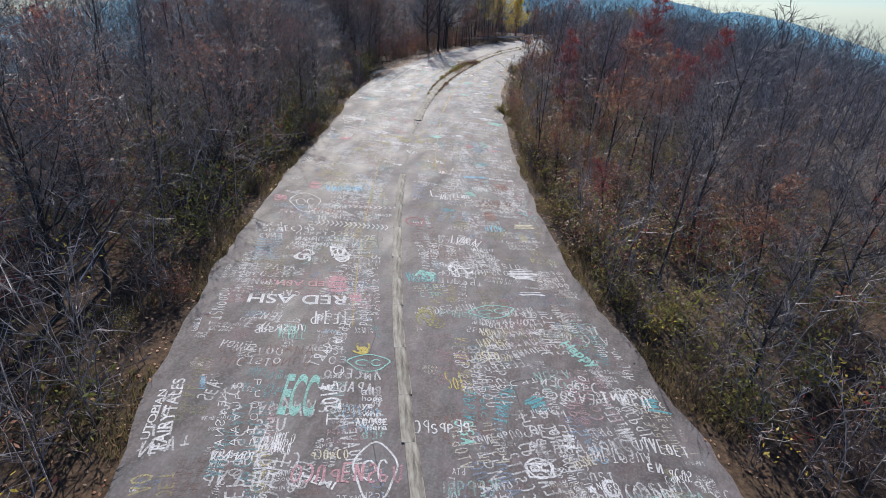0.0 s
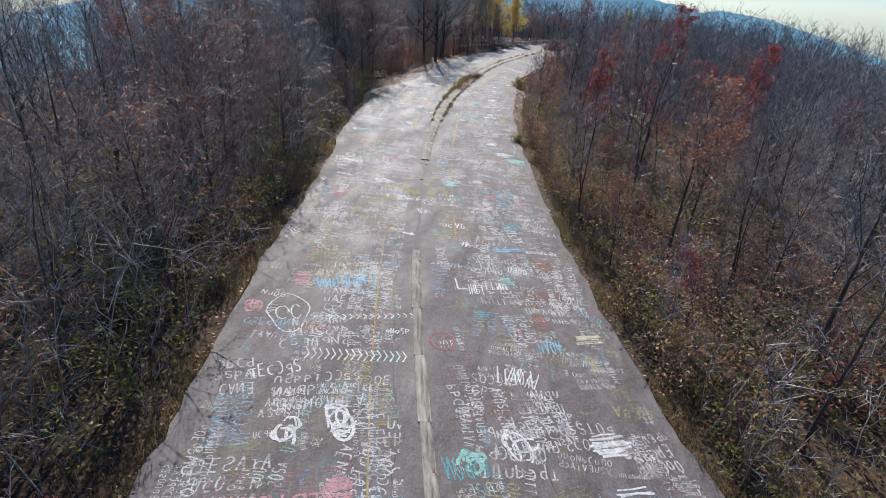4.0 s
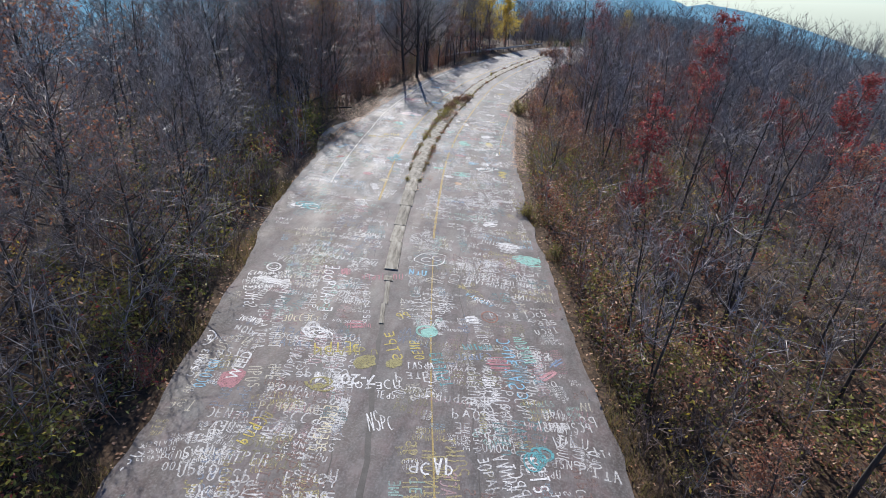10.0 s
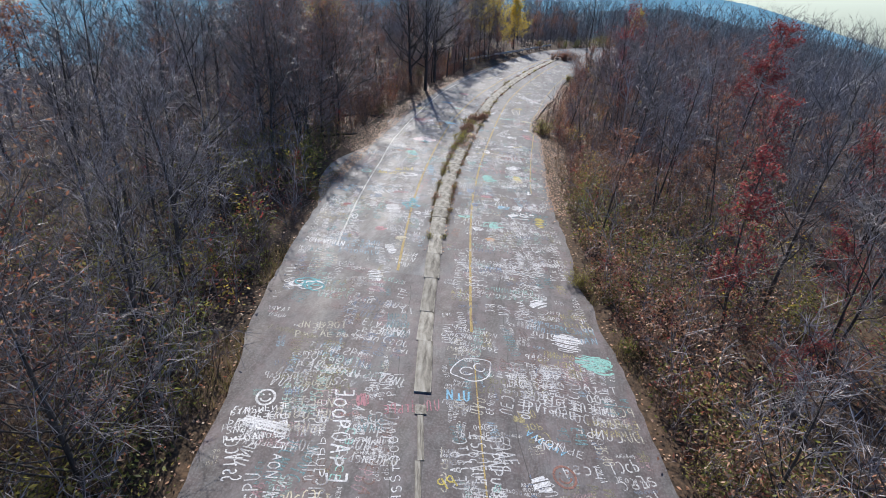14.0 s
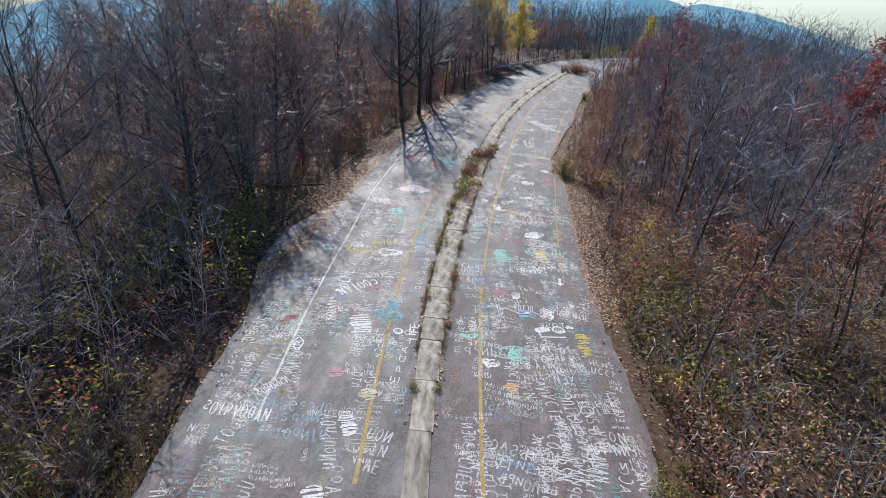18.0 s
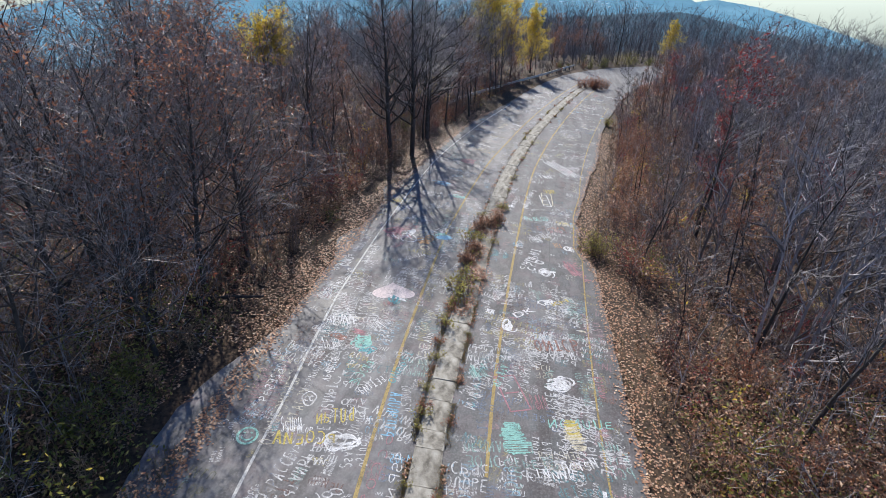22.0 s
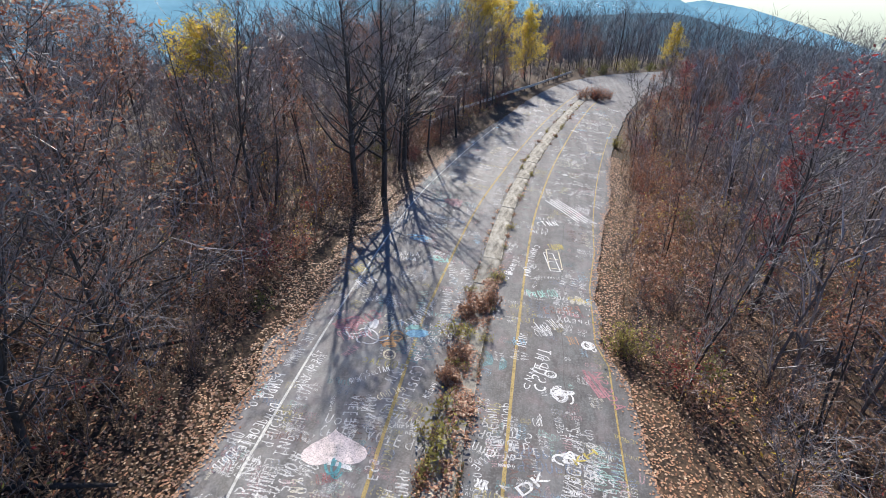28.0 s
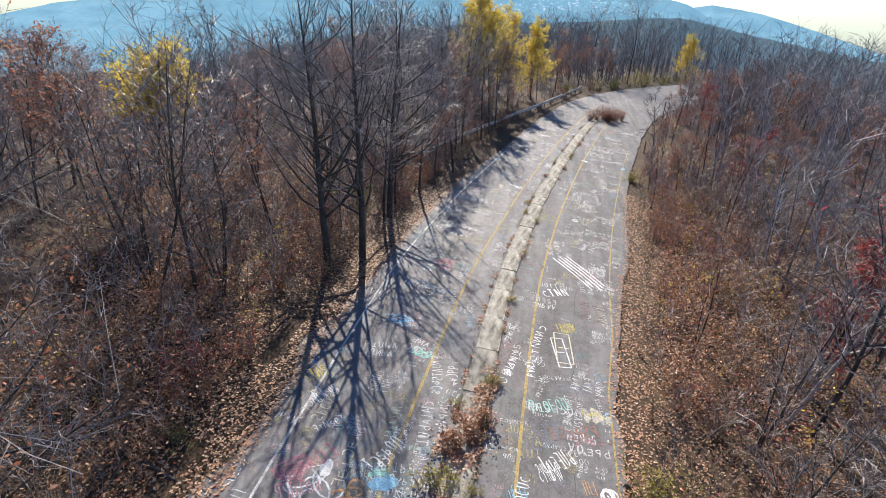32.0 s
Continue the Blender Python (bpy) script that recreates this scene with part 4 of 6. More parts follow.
scrawl(6, -18.43, 65.37, 57, 1.15, 0.45, "white")
doodle(1, -20.66, 67.89, 17, 0.62, 0.45, "rust")
doodle(1, -19.58, 67.85, 17, 0.62, 0.48, "mint")
scrawl(5, -21.26, 68.91, 32, 1.14, 0.40, "white")
scrawl(6, -18.75, 65.71, 84, 1.52, 0.32, "mint")
scrawl(6, -17.53, 66.26, 83, 2.08, 0.33, "teal")
scrawl(7, -19.80, 65.60, 96, 1.43, 0.28, "white")
doodle(1, -11.84, 67.72, 16, 1.06, 0.82, "white")
scrawl(6, -13.69, 67.39, 81, 1.40, 0.30, "mint")
scrawl(5, -12.41, 70.09, 21, 2.09, 0.75, "rust")
scrawl(4, -13.77, 79.72, 89, 1.05, 0.42, "white")
scrawl(6, -12.92, 77.15, 86, 2.87, 0.56, "white")
doodle(1, -12.60, 76.72, 17, 0.93, 0.98, "white")
ring(1, -12.86, 78.02, 18, 0.43, 0.38, "white")
blot(1, -10.31, 77.50, 117, 1.76, 0.51, "rose")
doodle(1, -11.29, 80.24, 17, 0.67, 0.75, "white")
blot(1, -21.54, 78.13, 39, 1.26, 0.78, "rose")
scrawl(6, -21.16, 77.52, 36, 1.40, 0.62, "pink")
ring(1, -19.21, 77.02, 18, 0.45, 0.56, "cream")
doodle(1, -19.52, 77.45, 18, 1.20, 1.20, "orange")
disc(1, -18.78, 78.72, 8, 0.91, 0.58, "sky")
disc(1, -20.34, 78.74, 19, 0.37, 0.67, "white")
scrawl(5, -19.48, 78.51, 97, 2.06, 0.39, "cream")
scrawl(9, -21.41, 74.53, 88, 2.06, 0.27, "white")
scrawl(5, -22.17, 73.77, 96, 1.32, 0.48, "white")
scrawl(6, -22.58, 73.58, 99, 1.19, 0.32, "mint")
scrawl(5, -20.57, 76.64, 69, 0.80, 0.41, "pink")
scrawl(6, -19.95, 76.58, 2, 1.73, 0.42, "olive")
scrawl(6, -22.98, 82.16, 50, 1.72, 0.64, "yellow")
scrawl(4, -21.68, 81.79, 56, 1.02, 0.72, "white")
scrawl(6, -21.25, 80.39, 45, 1.23, 0.30, "white")
scrawl(6, -18.88, 79.49, 63, 1.62, 0.48, "white")
scrawl(5, -17.82, 77.26, 82, 1.76, 0.29, "white")
scrawl(6, -17.04, 75.43, 82, 0.92, 0.25, "white")
scrawl(6, -19.98, 75.29, 35, 0.70, 0.39, "white")
scrawl(6, -19.48, 75.89, 38, 0.94, 0.32, "white")
scrawl(7, -18.71, 74.83, 44, 1.12, 0.32, "cream")
scrawl(7, -13.93, 86.54, 83, 3.59, 0.40, "white")
scrawl(5, -14.82, 85.70, 85, 2.47, 0.27, "white")
box_lines(1, -12.91, 87.34, 6, 0.72, 2.27, "cream")
scrawl(5, -12.89, 89.62, 22, 0.97, 0.75, "yellow")
scrawl(6, -13.78, 83.84, 23, 1.60, 0.63, "mint")
scrawl(6, -13.20, 81.09, 33, 1.31, 0.71, "white")
scrawl(4, -12.32, 82.60, 19, 1.49, 0.36, "rose")
scrawl(4, -11.94, 80.56, 18, 0.54, 0.53, "orange")
doodle(1, -21.29, 87.51, 4, 1.77, 0.82, "sky")

# the rest of the graffiti: worn writing all over both halves
gr = random.Random(11)
COLOURS = ["white"] * 12 + ["mint", "teal", "sky", "pink", "rose", "yellow", "blue", "cream", "olive", "rust"]
MANY = {c: ([], []) for c in set(COLOURS)}
for k in range(2900):
    y = gr.uniform(3, 75) if k % 4 else gr.uniform(70, 140)
    side = gr.choice((-1, 1))
    edge = half_left(y) if side < 0 else half_right(y)
    d = side * gr.uniform(0.75, edge - 0.5)
    p = on_road(y, d)
    x_, nx, ny = mid(y)
    head = math.degrees(math.atan2(ny, nx))
    angle = head + gr.choice((0, 0, 90, 90, -90, 180)) + gr.uniform(-14, 14)
    big = gr.random() if gr.random() < 0.8 else 0.95
    h = 0.12 + 0.34 * big ** 3
    n = gr.randint(3, 9)
    c = gr.choice(COLOURS)
    t = gr.random()
    if k < 90:
        if t < 0.72:
            scrawl(n, p.x, p.y, angle, n * h * gr.uniform(0.55, 0.8), h * 1.2, c)
        elif t < 0.86:
            doodle(1, p.x, p.y, angle, gr.uniform(0.5, 1.3), gr.uniform(0.4, 1.0), c)
        else:
            blot(gr.randint(1, 3), p.x, p.y, angle, gr.uniform(0.4, 1.0), gr.uniform(0.2, 0.5), gr.choice(("white", "rose", "sky", "mint", "blush")))
        continue
    rows = gr.choice((1, 1, 2, 2, 3))
    a = radians(angle)
    for row in range(rows):
        if t < 0.975 or c == "white":
            v, f = bars(gr, n, n * h * gr.uniform(0.55, 0.8), h, max(0.018, h * 0.115))
        else:
            v, f = rough_patch(gr, h * gr.uniform(1.2, 2.4), h * gr.uniform(0.6, 1.3))
        V, F = MANY[c]
        base = len(V)
        lift = 0.003 + gr.uniform(0, 0.0014)
        for vx, vy, vz in v:
            vy -= row * h * 1.35
            wx, wy = p.x + vx * math.cos(a) - vy * math.sin(a), p.y + vx * math.sin(a) + vy * math.cos(a)
            o = offset(wx, wy)
            lo, hi = (0.6, half_right(wy) - 0.3) if side > 0 else (-half_left(wy) + 0.3, -0.6)
            V.append((wx, wy, plane(wx, wy) + lift + vz) if lo < o < hi else None)
        F += [tuple(base + i for i in q) for q in f]
for c, (V, F) in MANY.items():
    F = [q for q in F if all(V[i] for i in q)]
    keep = sorted({i for q in F for i in q})
    at = {o: i for i, o in enumerate(keep)}
    tagged(new("faded_graffiti", mesh_of("faded_graffiti", [V[i] for i in keep], [tuple(at[i] for i in q) for q in F], FADED[c])), "many small worn " + c + " spray-paint markings on asphalt", "graffiti", kind="stuff")

# ---- woods ----
def tube(V, F, pts, r0, r1, sides):
    base = len(V)
    n = len(pts)
    d = (pts[-1] - pts[0])
    side = d.cross(Vector((0.3, 0.1, 1)) if abs(d.z) < abs(d.x) + abs(d.y) else Vector((1, 0.2, 0))).normalized()
    other = d.normalized().cross(side)
    for i, p in enumerate(pts):
        r = r0 + (r1 - r0) * i / (n - 1)
        for k in range(sides):
            a = 2 * math.pi * k / sides
            V.append(p + side * (r * math.cos(a)) + other * (r * math.sin(a)))
        if i:
            o = base + (i - 1) * sides
            for k in range(sides):
                F.append((o + k, o + (k + 1) % sides, o + sides + (k + 1) % sides, o + sides + k))


def cone(V, F, a, b, r0):
    """A thin twig: three sides that meet in a point."""
    d = b - a
    side = d.cross(Vector((0.31, 0.17, 1)) if abs(d.z) < abs(d.x) + abs(d.y) else Vector((1, 0.2, 0))).normalized() * r0
    other = d.normalized().cross(side)
    k = len(V)
    V += [a + side, a - side * 0.5 + other * 0.87, a - side * 0.5 - other * 0.87, b]
    F += [(k, k + 1, k + 3), (k + 1, k + 2, k + 3), (k + 2, k, k + 3)]


def bent(r, p, d, length, n, wander, lift=0.0):
    pts = [p.copy()]
    d = d.normalized()
    for _ in range(n):
        d = (d + Vector((r.gauss(0, wander), r.gauss(0, wander), r.gauss(0, wander) + lift))).normalized()
        pts.append(pts[-1] + d * (length / n))
    return pts


def aside(r, d, angle):
    d = d.normalized()
    s = d.cross(Vector((r.gauss(0, 1), r.gauss(0, 1), r.gauss(0, 1)))).normalized()
    return d * math.cos(angle) + s * math.sin(angle)


def leaf(V, F, r, p, size):
    a = Vector((r.gauss(0, 1), r.gauss(0, 1), r.gauss(0, 0.7))).normalized() * size
    b = a.cross(Vector((r.gauss(0, 1), r.gauss(0, 1), r.gauss(0, 1)))).normalized() * size * 0.6
    k = len(V)
    V += [p - a, p + b * 0.7, p + a, p - b * 0.7 + a * 0.1]
    F.append((k, k + 1, k + 2, k + 3))


def make_tree(seed, height, limbs=13, spread_=0.42, first=0.28, leaves=0, leaf_from=0.0, stems=1, thick=0.0105, leaf_size=(0.05, 0.09), wander=0.05, twig=0.0135, open_=(30, 62), shoots=6):
    """Meshes of one tree: the trunk with its limbs, the twigs, the leaves."""
    r = random.Random(seed)
    TV, TF, WV, WF, LV, LF, tips = [], [], [], [], [], [], []
    for s in range(stems):
        lean = Vector((r.gauss(0, 0.05), r.gauss(0, 0.05), 1)) if stems == 1 else Vector((r.gauss(0, 0.12), r.gauss(0, 0.12), 1))
        h = height * (1 if s == 0 else r.uniform(0.6, 0.95))
        trunk = bent(r, Vector((r.gauss(0, 0.1) * (stems > 1), r.gauss(0, 0.1) * (stems > 1), -0.15)), lean, h, 9, wander, 0.03)
        r0 = h * thick / (1 + 0.3 * (stems - 1))
        tube(TV, TF, trunk, r0, 0.012, 6)
        for i in range(limbs // stems):
            f = first + (0.97 - first) * (i + r.random()) / (limbs // stems)
            at = f * 9
            k = min(8, int(at))
            p = trunk[k].lerp(trunk[k + 1], at - k)
            along = trunk[k + 1] - trunk[k]
            L = h * spread_ * (1.15 - 0.75 * f) * r.uniform(0.7, 1.25)
            limb = bent(r, p, aside(r, along, radians(r.uniform(*open_))), L, 5, 0.13, 0.1)
            tube(TV, TF, limb, max(0.016, r0 * (1 - f) * 0.48), 0.008, 4)
            for j in range(shoots):
                g = r.uniform(0.15, 1.0)
                k2 = min(4, int(g * 5))
                q = limb[k2].lerp(limb[k2 + 1], g * 5 - k2)
                shoot = bent(r, q, aside(r, limb[k2 + 1] - limb[k2], radians(r.uniform(25, 65))), L * r.uniform(0.28, 0.55), 2, 0.2, 0.08)
                tube(WV, WF, shoot, twig, twig * 0.55, 3)
                for _ in range(7):
                    g2 = r.random() * 2
                    q2 = shoot[int(g2)].lerp(shoot[int(g2) + 1], g2 - int(g2))
                    e = q2 + aside(r, shoot[1] - shoot[0], radians(r.uniform(20, 70))) * (L * r.uniform(0.12, 0.3)) + Vector((0, 0, 0.08))
                    cone(WV, WF, q2, e, twig)
                    tips += [q2.lerp(e, 0.6), e]
    if leaves:
        tips = [t for t in tips if t.z > leaf_from * height] or tips
        for _ in range(leaves):
            leaf(LV, LF, r, r.choice(tips) + Vector((r.gauss(0, 0.12), r.gauss(0, 0.12), r.gauss(0, 0.12))), r.uniform(*leaf_size))
    return (TV, TF), (WV, WF), (LV, LF)


def tree_thing(name, seed, label, category, group, leaf_mat=None, twig_mat=TWIG, **kw):
    (TV, TF), (WV, WF), (LV, LF) = make_tree(seed, **kw)
    t = tagged(new(name), label, category, group)
    part("trunk", mesh_of("trunk", TV, TF, BARK, True), t)
    tagged(part("crown", mesh_of("crown", WV, WF, twig_mat), t), kind="stuff")
    if LF:
        tagged(part("foliage", mesh_of("foliage", LV, LF, leaf_mat), t), kind="stuff")
    return t


def make_shrub(seed, height, stems, leaves):
    r = random.Random(seed)
    WV, WF, LV, LF, tips = [], [], [], [], []
    for s in range(stems):
        p = Vector((r.gauss(0, 0.22), r.gauss(0, 0.22), -0.08))
        L = height * r.uniform(0.6, 1.1)
        st = bent(r, p, Vector((r.gauss(0, 0.34), r.gauss(0, 0.34), 1)), L, 4, 0.12, 0.03)
        tube(WV, WF, st, 0.013, 0.005, 3)
        tips += st[2:]
        for _ in range(11):
            k = r.randrange(1, 5)
            q = st[k - 1].lerp(st[k], r.random())
            e = q + aside(r, st[k] - st[k - 1], radians(r.uniform(20, 65))) * (L * r.uniform(0.14, 0.38))
            cone(WV, WF, q, e, 0.0115)
            tips += [q.lerp(e, 0.6), e]
    for _ in range(leaves):
        leaf(LV, LF, r, r.choice(tips) + Vector((r.gauss(0, 0.1), r.gauss(0, 0.1), r.gauss(0, 0.1))), r.uniform(0.05, 0.09))
    return (WV, WF), (LV, LF)


def shrub_thing(name, seed, label, leaf_mat, height, stems, leaves, twig_mat=TWIG_RED):
    (WV, WF), (LV, LF) = make_shrub(seed, height, stems, leaves)
    t = tagged(new(name), label, "shrub", "roadside shrubs")
    tagged(part("brushwood", mesh_of("brushwood", WV, WF, twig_mat), t), kind="stuff")
    if LF:
        tagged(part("foliage", mesh_of("foliage", LV, LF, leaf_mat), t), kind="stuff")
    return t


def put(ob, x, y, turn_=0.0, size=1.0):
    ob.matrix_basis = Matrix.Translation((x, y, ground_z(x, y))) @ Matrix.Rotation(turn_, 4, "Z") @ Matrix.Scale(size, 4)


def put_copy(ob, x, y, turn_, size):
    """Another tree of the same growth, turned and sized."""
    c = copy_thing(ob, Matrix.Identity(4))
    c.matrix_basis = Matrix.Translation((x, y, ground_z(x, y))) @ Matrix.Rotation(turn_, 4, "Z") @ Matrix.Scale(size, 4)
    return c


wr = random.Random(21)
ROADSIDE = "roadside trees"
KINDS = [tree_thing("tree", 100 + i, "slender leafless grey tree in the roadside woods", "tree", ROADSIDE, height=9.0, limbs=13 + i % 3, spread_=0.36 + 0.03 * (i % 4), stems=1 + (i % 3 == 2)) for i in range(6)]
KINDS += [tree_thing("tree", 200 + i, "slender grey tree with a few brown-red leaves", "tree", ROADSIDE, LEAF_RUST, TWIG_RED, height=8.0, limbs=13, spread_=0.36, leaves=(1000, 700, 850)[i], leaf_size=(0.06, 0.105), stems=1 + i % 2) for i in range(3)]
KINDS += [tree_thing("tree", 230, "small roadside tree with thinning red leaves", "tree", ROADSIDE, LEAF_RED, TWIG_RED, height=7.0, limbs=12, spread_=0.34, leaves=1100, leaf_size=(0.06, 0.11))]
SHRUBS = [shrub_thing("shrub", 300 + i, "leafless twiggy brown shrub at the road's edge", None, 2.4 + 0.3 * i, 14, 0) for i in range(3)]
SHRUBS += [shrub_thing("shrub", 320, "twiggy shrub with olive-yellow leaves beside the road", LEAF_WEED, 2.3, 13, 420), shrub_thing("shrub", 321, "low shrub with yellow-green leaves beside the road", LEAF_OLIVE, 1.6, 12, 460),
           shrub_thing("shrub", 322, "twiggy shrub with rust-brown leaves", LEAF_RUST, 2.2, 14, 420), shrub_thing("shrub", 323, "thin shrub with dark red leaves", LEAF_RED, 2.8, 12, 340),
           shrub_thing("shrub", 324, "thin shrub with a few yellow leaves", LEAF_YELLOW, 2.2, 12, 90)]

# single trees that stand out
big_tree = tree_thing("tree", 401, "tall leafless tree with spreading limbs beside the road", "tree", ROADSIDE, height=16.0, limbs=44, spread_=0.5, first=0.17, thick=0.016, wander=0.02, twig=0.0075, open_=(32, 72), shoots=6)
put(big_tree, -25.6, 92.0, 0.0, 0.9)
put_copy(big_tree, -24.2, 93.5, 2.2, 0.92)
put_copy(big_tree, -24.4, 99.5, 4.1, 0.85)
for sx, sy, st_, ss in ((-25.0, 119.0, 1.7, 0.72), (-23.8, 124.5, 2.9, 0.7), (-29.0, 117.0, 2.2, 0.8), (-27.0, 128.0, 3.4, 0.8)):
    put_copy(big_tree, sx, sy, st_, ss)
wide_tree = tree_thing("tree", 402, "broad leafless tree with a round crown at the bend", "tree", ROADSIDE, height=14.0, limbs=26, spread_=0.55, first=0.2, thick=0.0095, twig=0.0105)
put(wide_tree, 0.0, 186.0, 0.3, 1.15)
put_copy(wide_tree, -8.0, 186.0, 2.0, 0.95)
put_copy(wide_tree, -30.2, 67.0, 1.0, 0.9)
put_copy(wide_tree, -40.0, 60.6, 2.5, 0.8)
put_copy(wide_tree, -29.5, 86.0, 4.0, 0.82)
put_copy(wide_tree, 1.5, 91.0, 5.0, 0.78)
for sx, sy, st_, ss in ((-28.6, 56.0, 0.4, 0.72), (-27.6, 61.5, 1.9, 0.7), (-33.5, 59.0, 3.1, 0.8), (-36.5, 68.0, 2.2, 0.85), (-25.5, 47.0, 3.3, 0.62), (-30.0, 50.5, 4.4, 0.75), (-36.0, 81.0, 5.5, 0.85), (-21.8, 41.8, 0.2, 0.55), (-29.0, 36.0, 1.4, 0.75), (-20.5, 22.0, 2.9, 0.6), (-24.0, 14.0, 4.1, 0.7), (-19.0, 11.0, 5.0, 0.55), (-18.2, 27.0, 0.9, 0.55), (-22.5, 26.5, 2.0, 0.65), (-16.2, 17.2, 3.0, 0.45), (-19.4, 18.6, 4.3, 0.55), (-13.6, 8.4, 5.2, 0.42), (-16.8, 7.0, 0.6, 0.5), (-21.5, 33.0, 1.8, 0.6), (6.4, 31.0, 2.4, 0.45), (9.4, 27.5, 3.5, 0.5), (8.0, 36.5, 4.6, 0.5), (11.5, 33.0, 5.8, 0.55), (5.6, 42.5, 0.1, 0.45), (10.0, 45.0, 1.1, 0.55), (11.0, 21.0, 2.2, 0.5), (13.5, 40.0, 3.7, 0.6)):
    put_copy(wide_tree, sx, sy, st_, ss)
gnarled_tree = tree_thing("tree", 411, "dark bare tree with a stout trunk and crooked limbs", "tree", ROADSIDE, height=12.0, limbs=24, spread_=0.46, first=0.24, thick=0.017, wander=0.06, twig=0.012, open_=(35, 70))
put(gnarled_tree, -23.5, 45.5, 0.5, 0.7)
for sx, sy, st_, ss in ((-14.6, 10.7, 0.3, 0.62), (-18.8, 13.6, 1.4, 0.7), (-16.3, 14.1, 2.6, 0.6), (6.7, 15.3, 3.5, 0.42), (11.0, 23.6, 4.4, 0.5), (-20.2, 39.5, 5.3, 0.6), (-38.1, 72.1, 0.9, 0.8), (-28.2, 67.1, 2.1, 0.85), (-35.8, 82.0, 3.7, 0.8)):
    put_copy(gnarled_tree, sx, sy, st_, ss)
yellow_tree = tree_thing("tree", 403, "tree with a bright yellow autumn crown among bare trees", "tree", ROADSIDE, LEAF_YELLOW, height=9.6, limbs=40, spread_=0.52, first=0.55, leaves=8000, leaf_from=0.68, leaf_size=(0.1, 0.17))
put(yellow_tree, -39.4, 96.5, 0.0, 0.86)
yellow_tall = tree_thing("tree", 404, "tall tree with yellow autumn leaves behind the guard rail", "tree", ROADSIDE, LEAF_YELLOW, height=12.0, limbs=26, spread_=0.34, first=0.12, leaves=6500, leaf_from=0.0, leaf_size=(0.11, 0.18))
put(yellow_tall, -24.8, 138.5, 0.0, 1.12)
put_copy(yellow_tall, -21.0, 146.5, 2.0, 0.95)
put_copy(yellow_tall, -18.0, 151.0, 4.0, 0.85)
put_copy(yellow_tall, -26.5, 144.0, 5.0, 1.05)
put_copy(yellow_tall, 13.3, 197.0, 1.0, 0.78)
orange_tree = tree_thing("tree", 405, "tree with an orange-red autumn crown above the woods", "tree", ROADSIDE, LEAF_ORANGE, TWIG_RED, height=10.5, limbs=22, spread_=0.36, first=0.35, leaves=2300, leaf_from=0.45, leaf_size=(0.09, 0.15))
put(orange_tree, -53.0, 67.0)
put_copy(orange_tree, -57.0, 63.0, 1.7, 0.95)
red_tree = tree_thing("tree", 406, "tree with a deep red crown standing above bare shrubs", "tree", ROADSIDE, LEAF_RED, TWIG_RED, height=11.5, limbs=22, spread_=0.28, first=0.4, leaves=2300, leaf_from=0.45, leaf_size=(0.09, 0.15))
put(red_tree, 7.8, 80.0)
put_copy(red_tree, 13.0, 62.0, 0.7, 0.8)
red_slim = tree_thing("tree", 407, "slim tree with dark red leaves down its whole height", "tree", ROADSIDE, LEAF_RED, TWIG_RED, height=8.0, limbs=18, spread_=0.22, first=0.15, leaves=1500, leaf_size=(0.07, 0.11))
put(red_slim, -0.8, 50.0)
put_copy(red_slim, -2.2, 88.5, 2.0, 1.0)
red_top = tree_thing("tree", 409, "bare tree with bright red leaves remaining near its top", "tree", ROADSIDE, LEAF_RED, TWIG, height=11.5, limbs=24, spread_=0.34, first=0.3, leaves=480, leaf_from=0.78, leaf_size=(0.09, 0.14))
put(red_top, -2.8, 86.2, 1.1)

shade_tree = tree_thing("tree", 408, "large dark tree with many limbs and some brown leaves", "tree", ROADSIDE, LEAF_RUST, TWIG, height=12.5, limbs=40, spread_=0.5, first=0.14, thick=0.014, leaves=1500, leaf_size=(0.07, 0.12), wander=0.03, open_=(35, 75))
put(shade_tree, -28.4, 75.0, 0.0, 0.9)
clump_tree = tree_thing("tree", 410, "clump of dark slender trunks rising from one root", "tree", ROADSIDE, LEAF_RUST, TWIG, height=11.0, limbs=40, spread_=0.3, first=0.3, stems=5, thick=0.017, leaves=500, leaf_size=(0.07, 0.11))
put(clump_tree, -31.4, 85.7)
put_copy(clump_tree, -29.0, 87.2, 2.0, 0.85)
put_copy(clump_tree, -27.9, 66.6, 4.0, 0.95)
for sx, sy, st_, ss in ((-43.0, 88.5, 0.7, 0.95), (-46.5, 97.0, 2.1, 0.75), (-52.0, 101.0, 3.3, 0.75), (-48.0, 82.0, 5.4, 0.65), (-57.0, 90.0, 1.3, 0.75), (-36.5, 104.0, 2.8, 0.75), (-60.0, 106.0, 4.0, 0.8)):
    put_copy(shade_tree, sx, sy, st_, ss)
SHADE = ((-27.2, 72.8, 0.9, 0.7), (-26.4, 65.0, 5.6, 0.62), (-19.6, 36.0, 1.2, 0.55), (-22.2, 31.0, 2.2, 0.7), (-24.0, 37.5, 3.3, 0.75), (-17.9, 25.5, 4.4, 0.5), (-21.0, 19.0, 5.5, 0.6), (-32.5, 73.0, 2.3, 1.0), (-27.4, 69.5, 3.2, 0.8), (-30.0, 65.0, 4.4, 0.85), (-15.8, 21.0, 0.5, 0.55), (-14.6, 12.5, 1.5, 0.5), (-18.6, 15.5, 2.6, 0.6), (-20.5, 30.0, 3.6, 0.6), (8.5, 24.0, 5.0, 0.5))
for sx, sy, st_, ss in SHADE:
    put_copy(shade_tree, sx, sy, st_, ss)

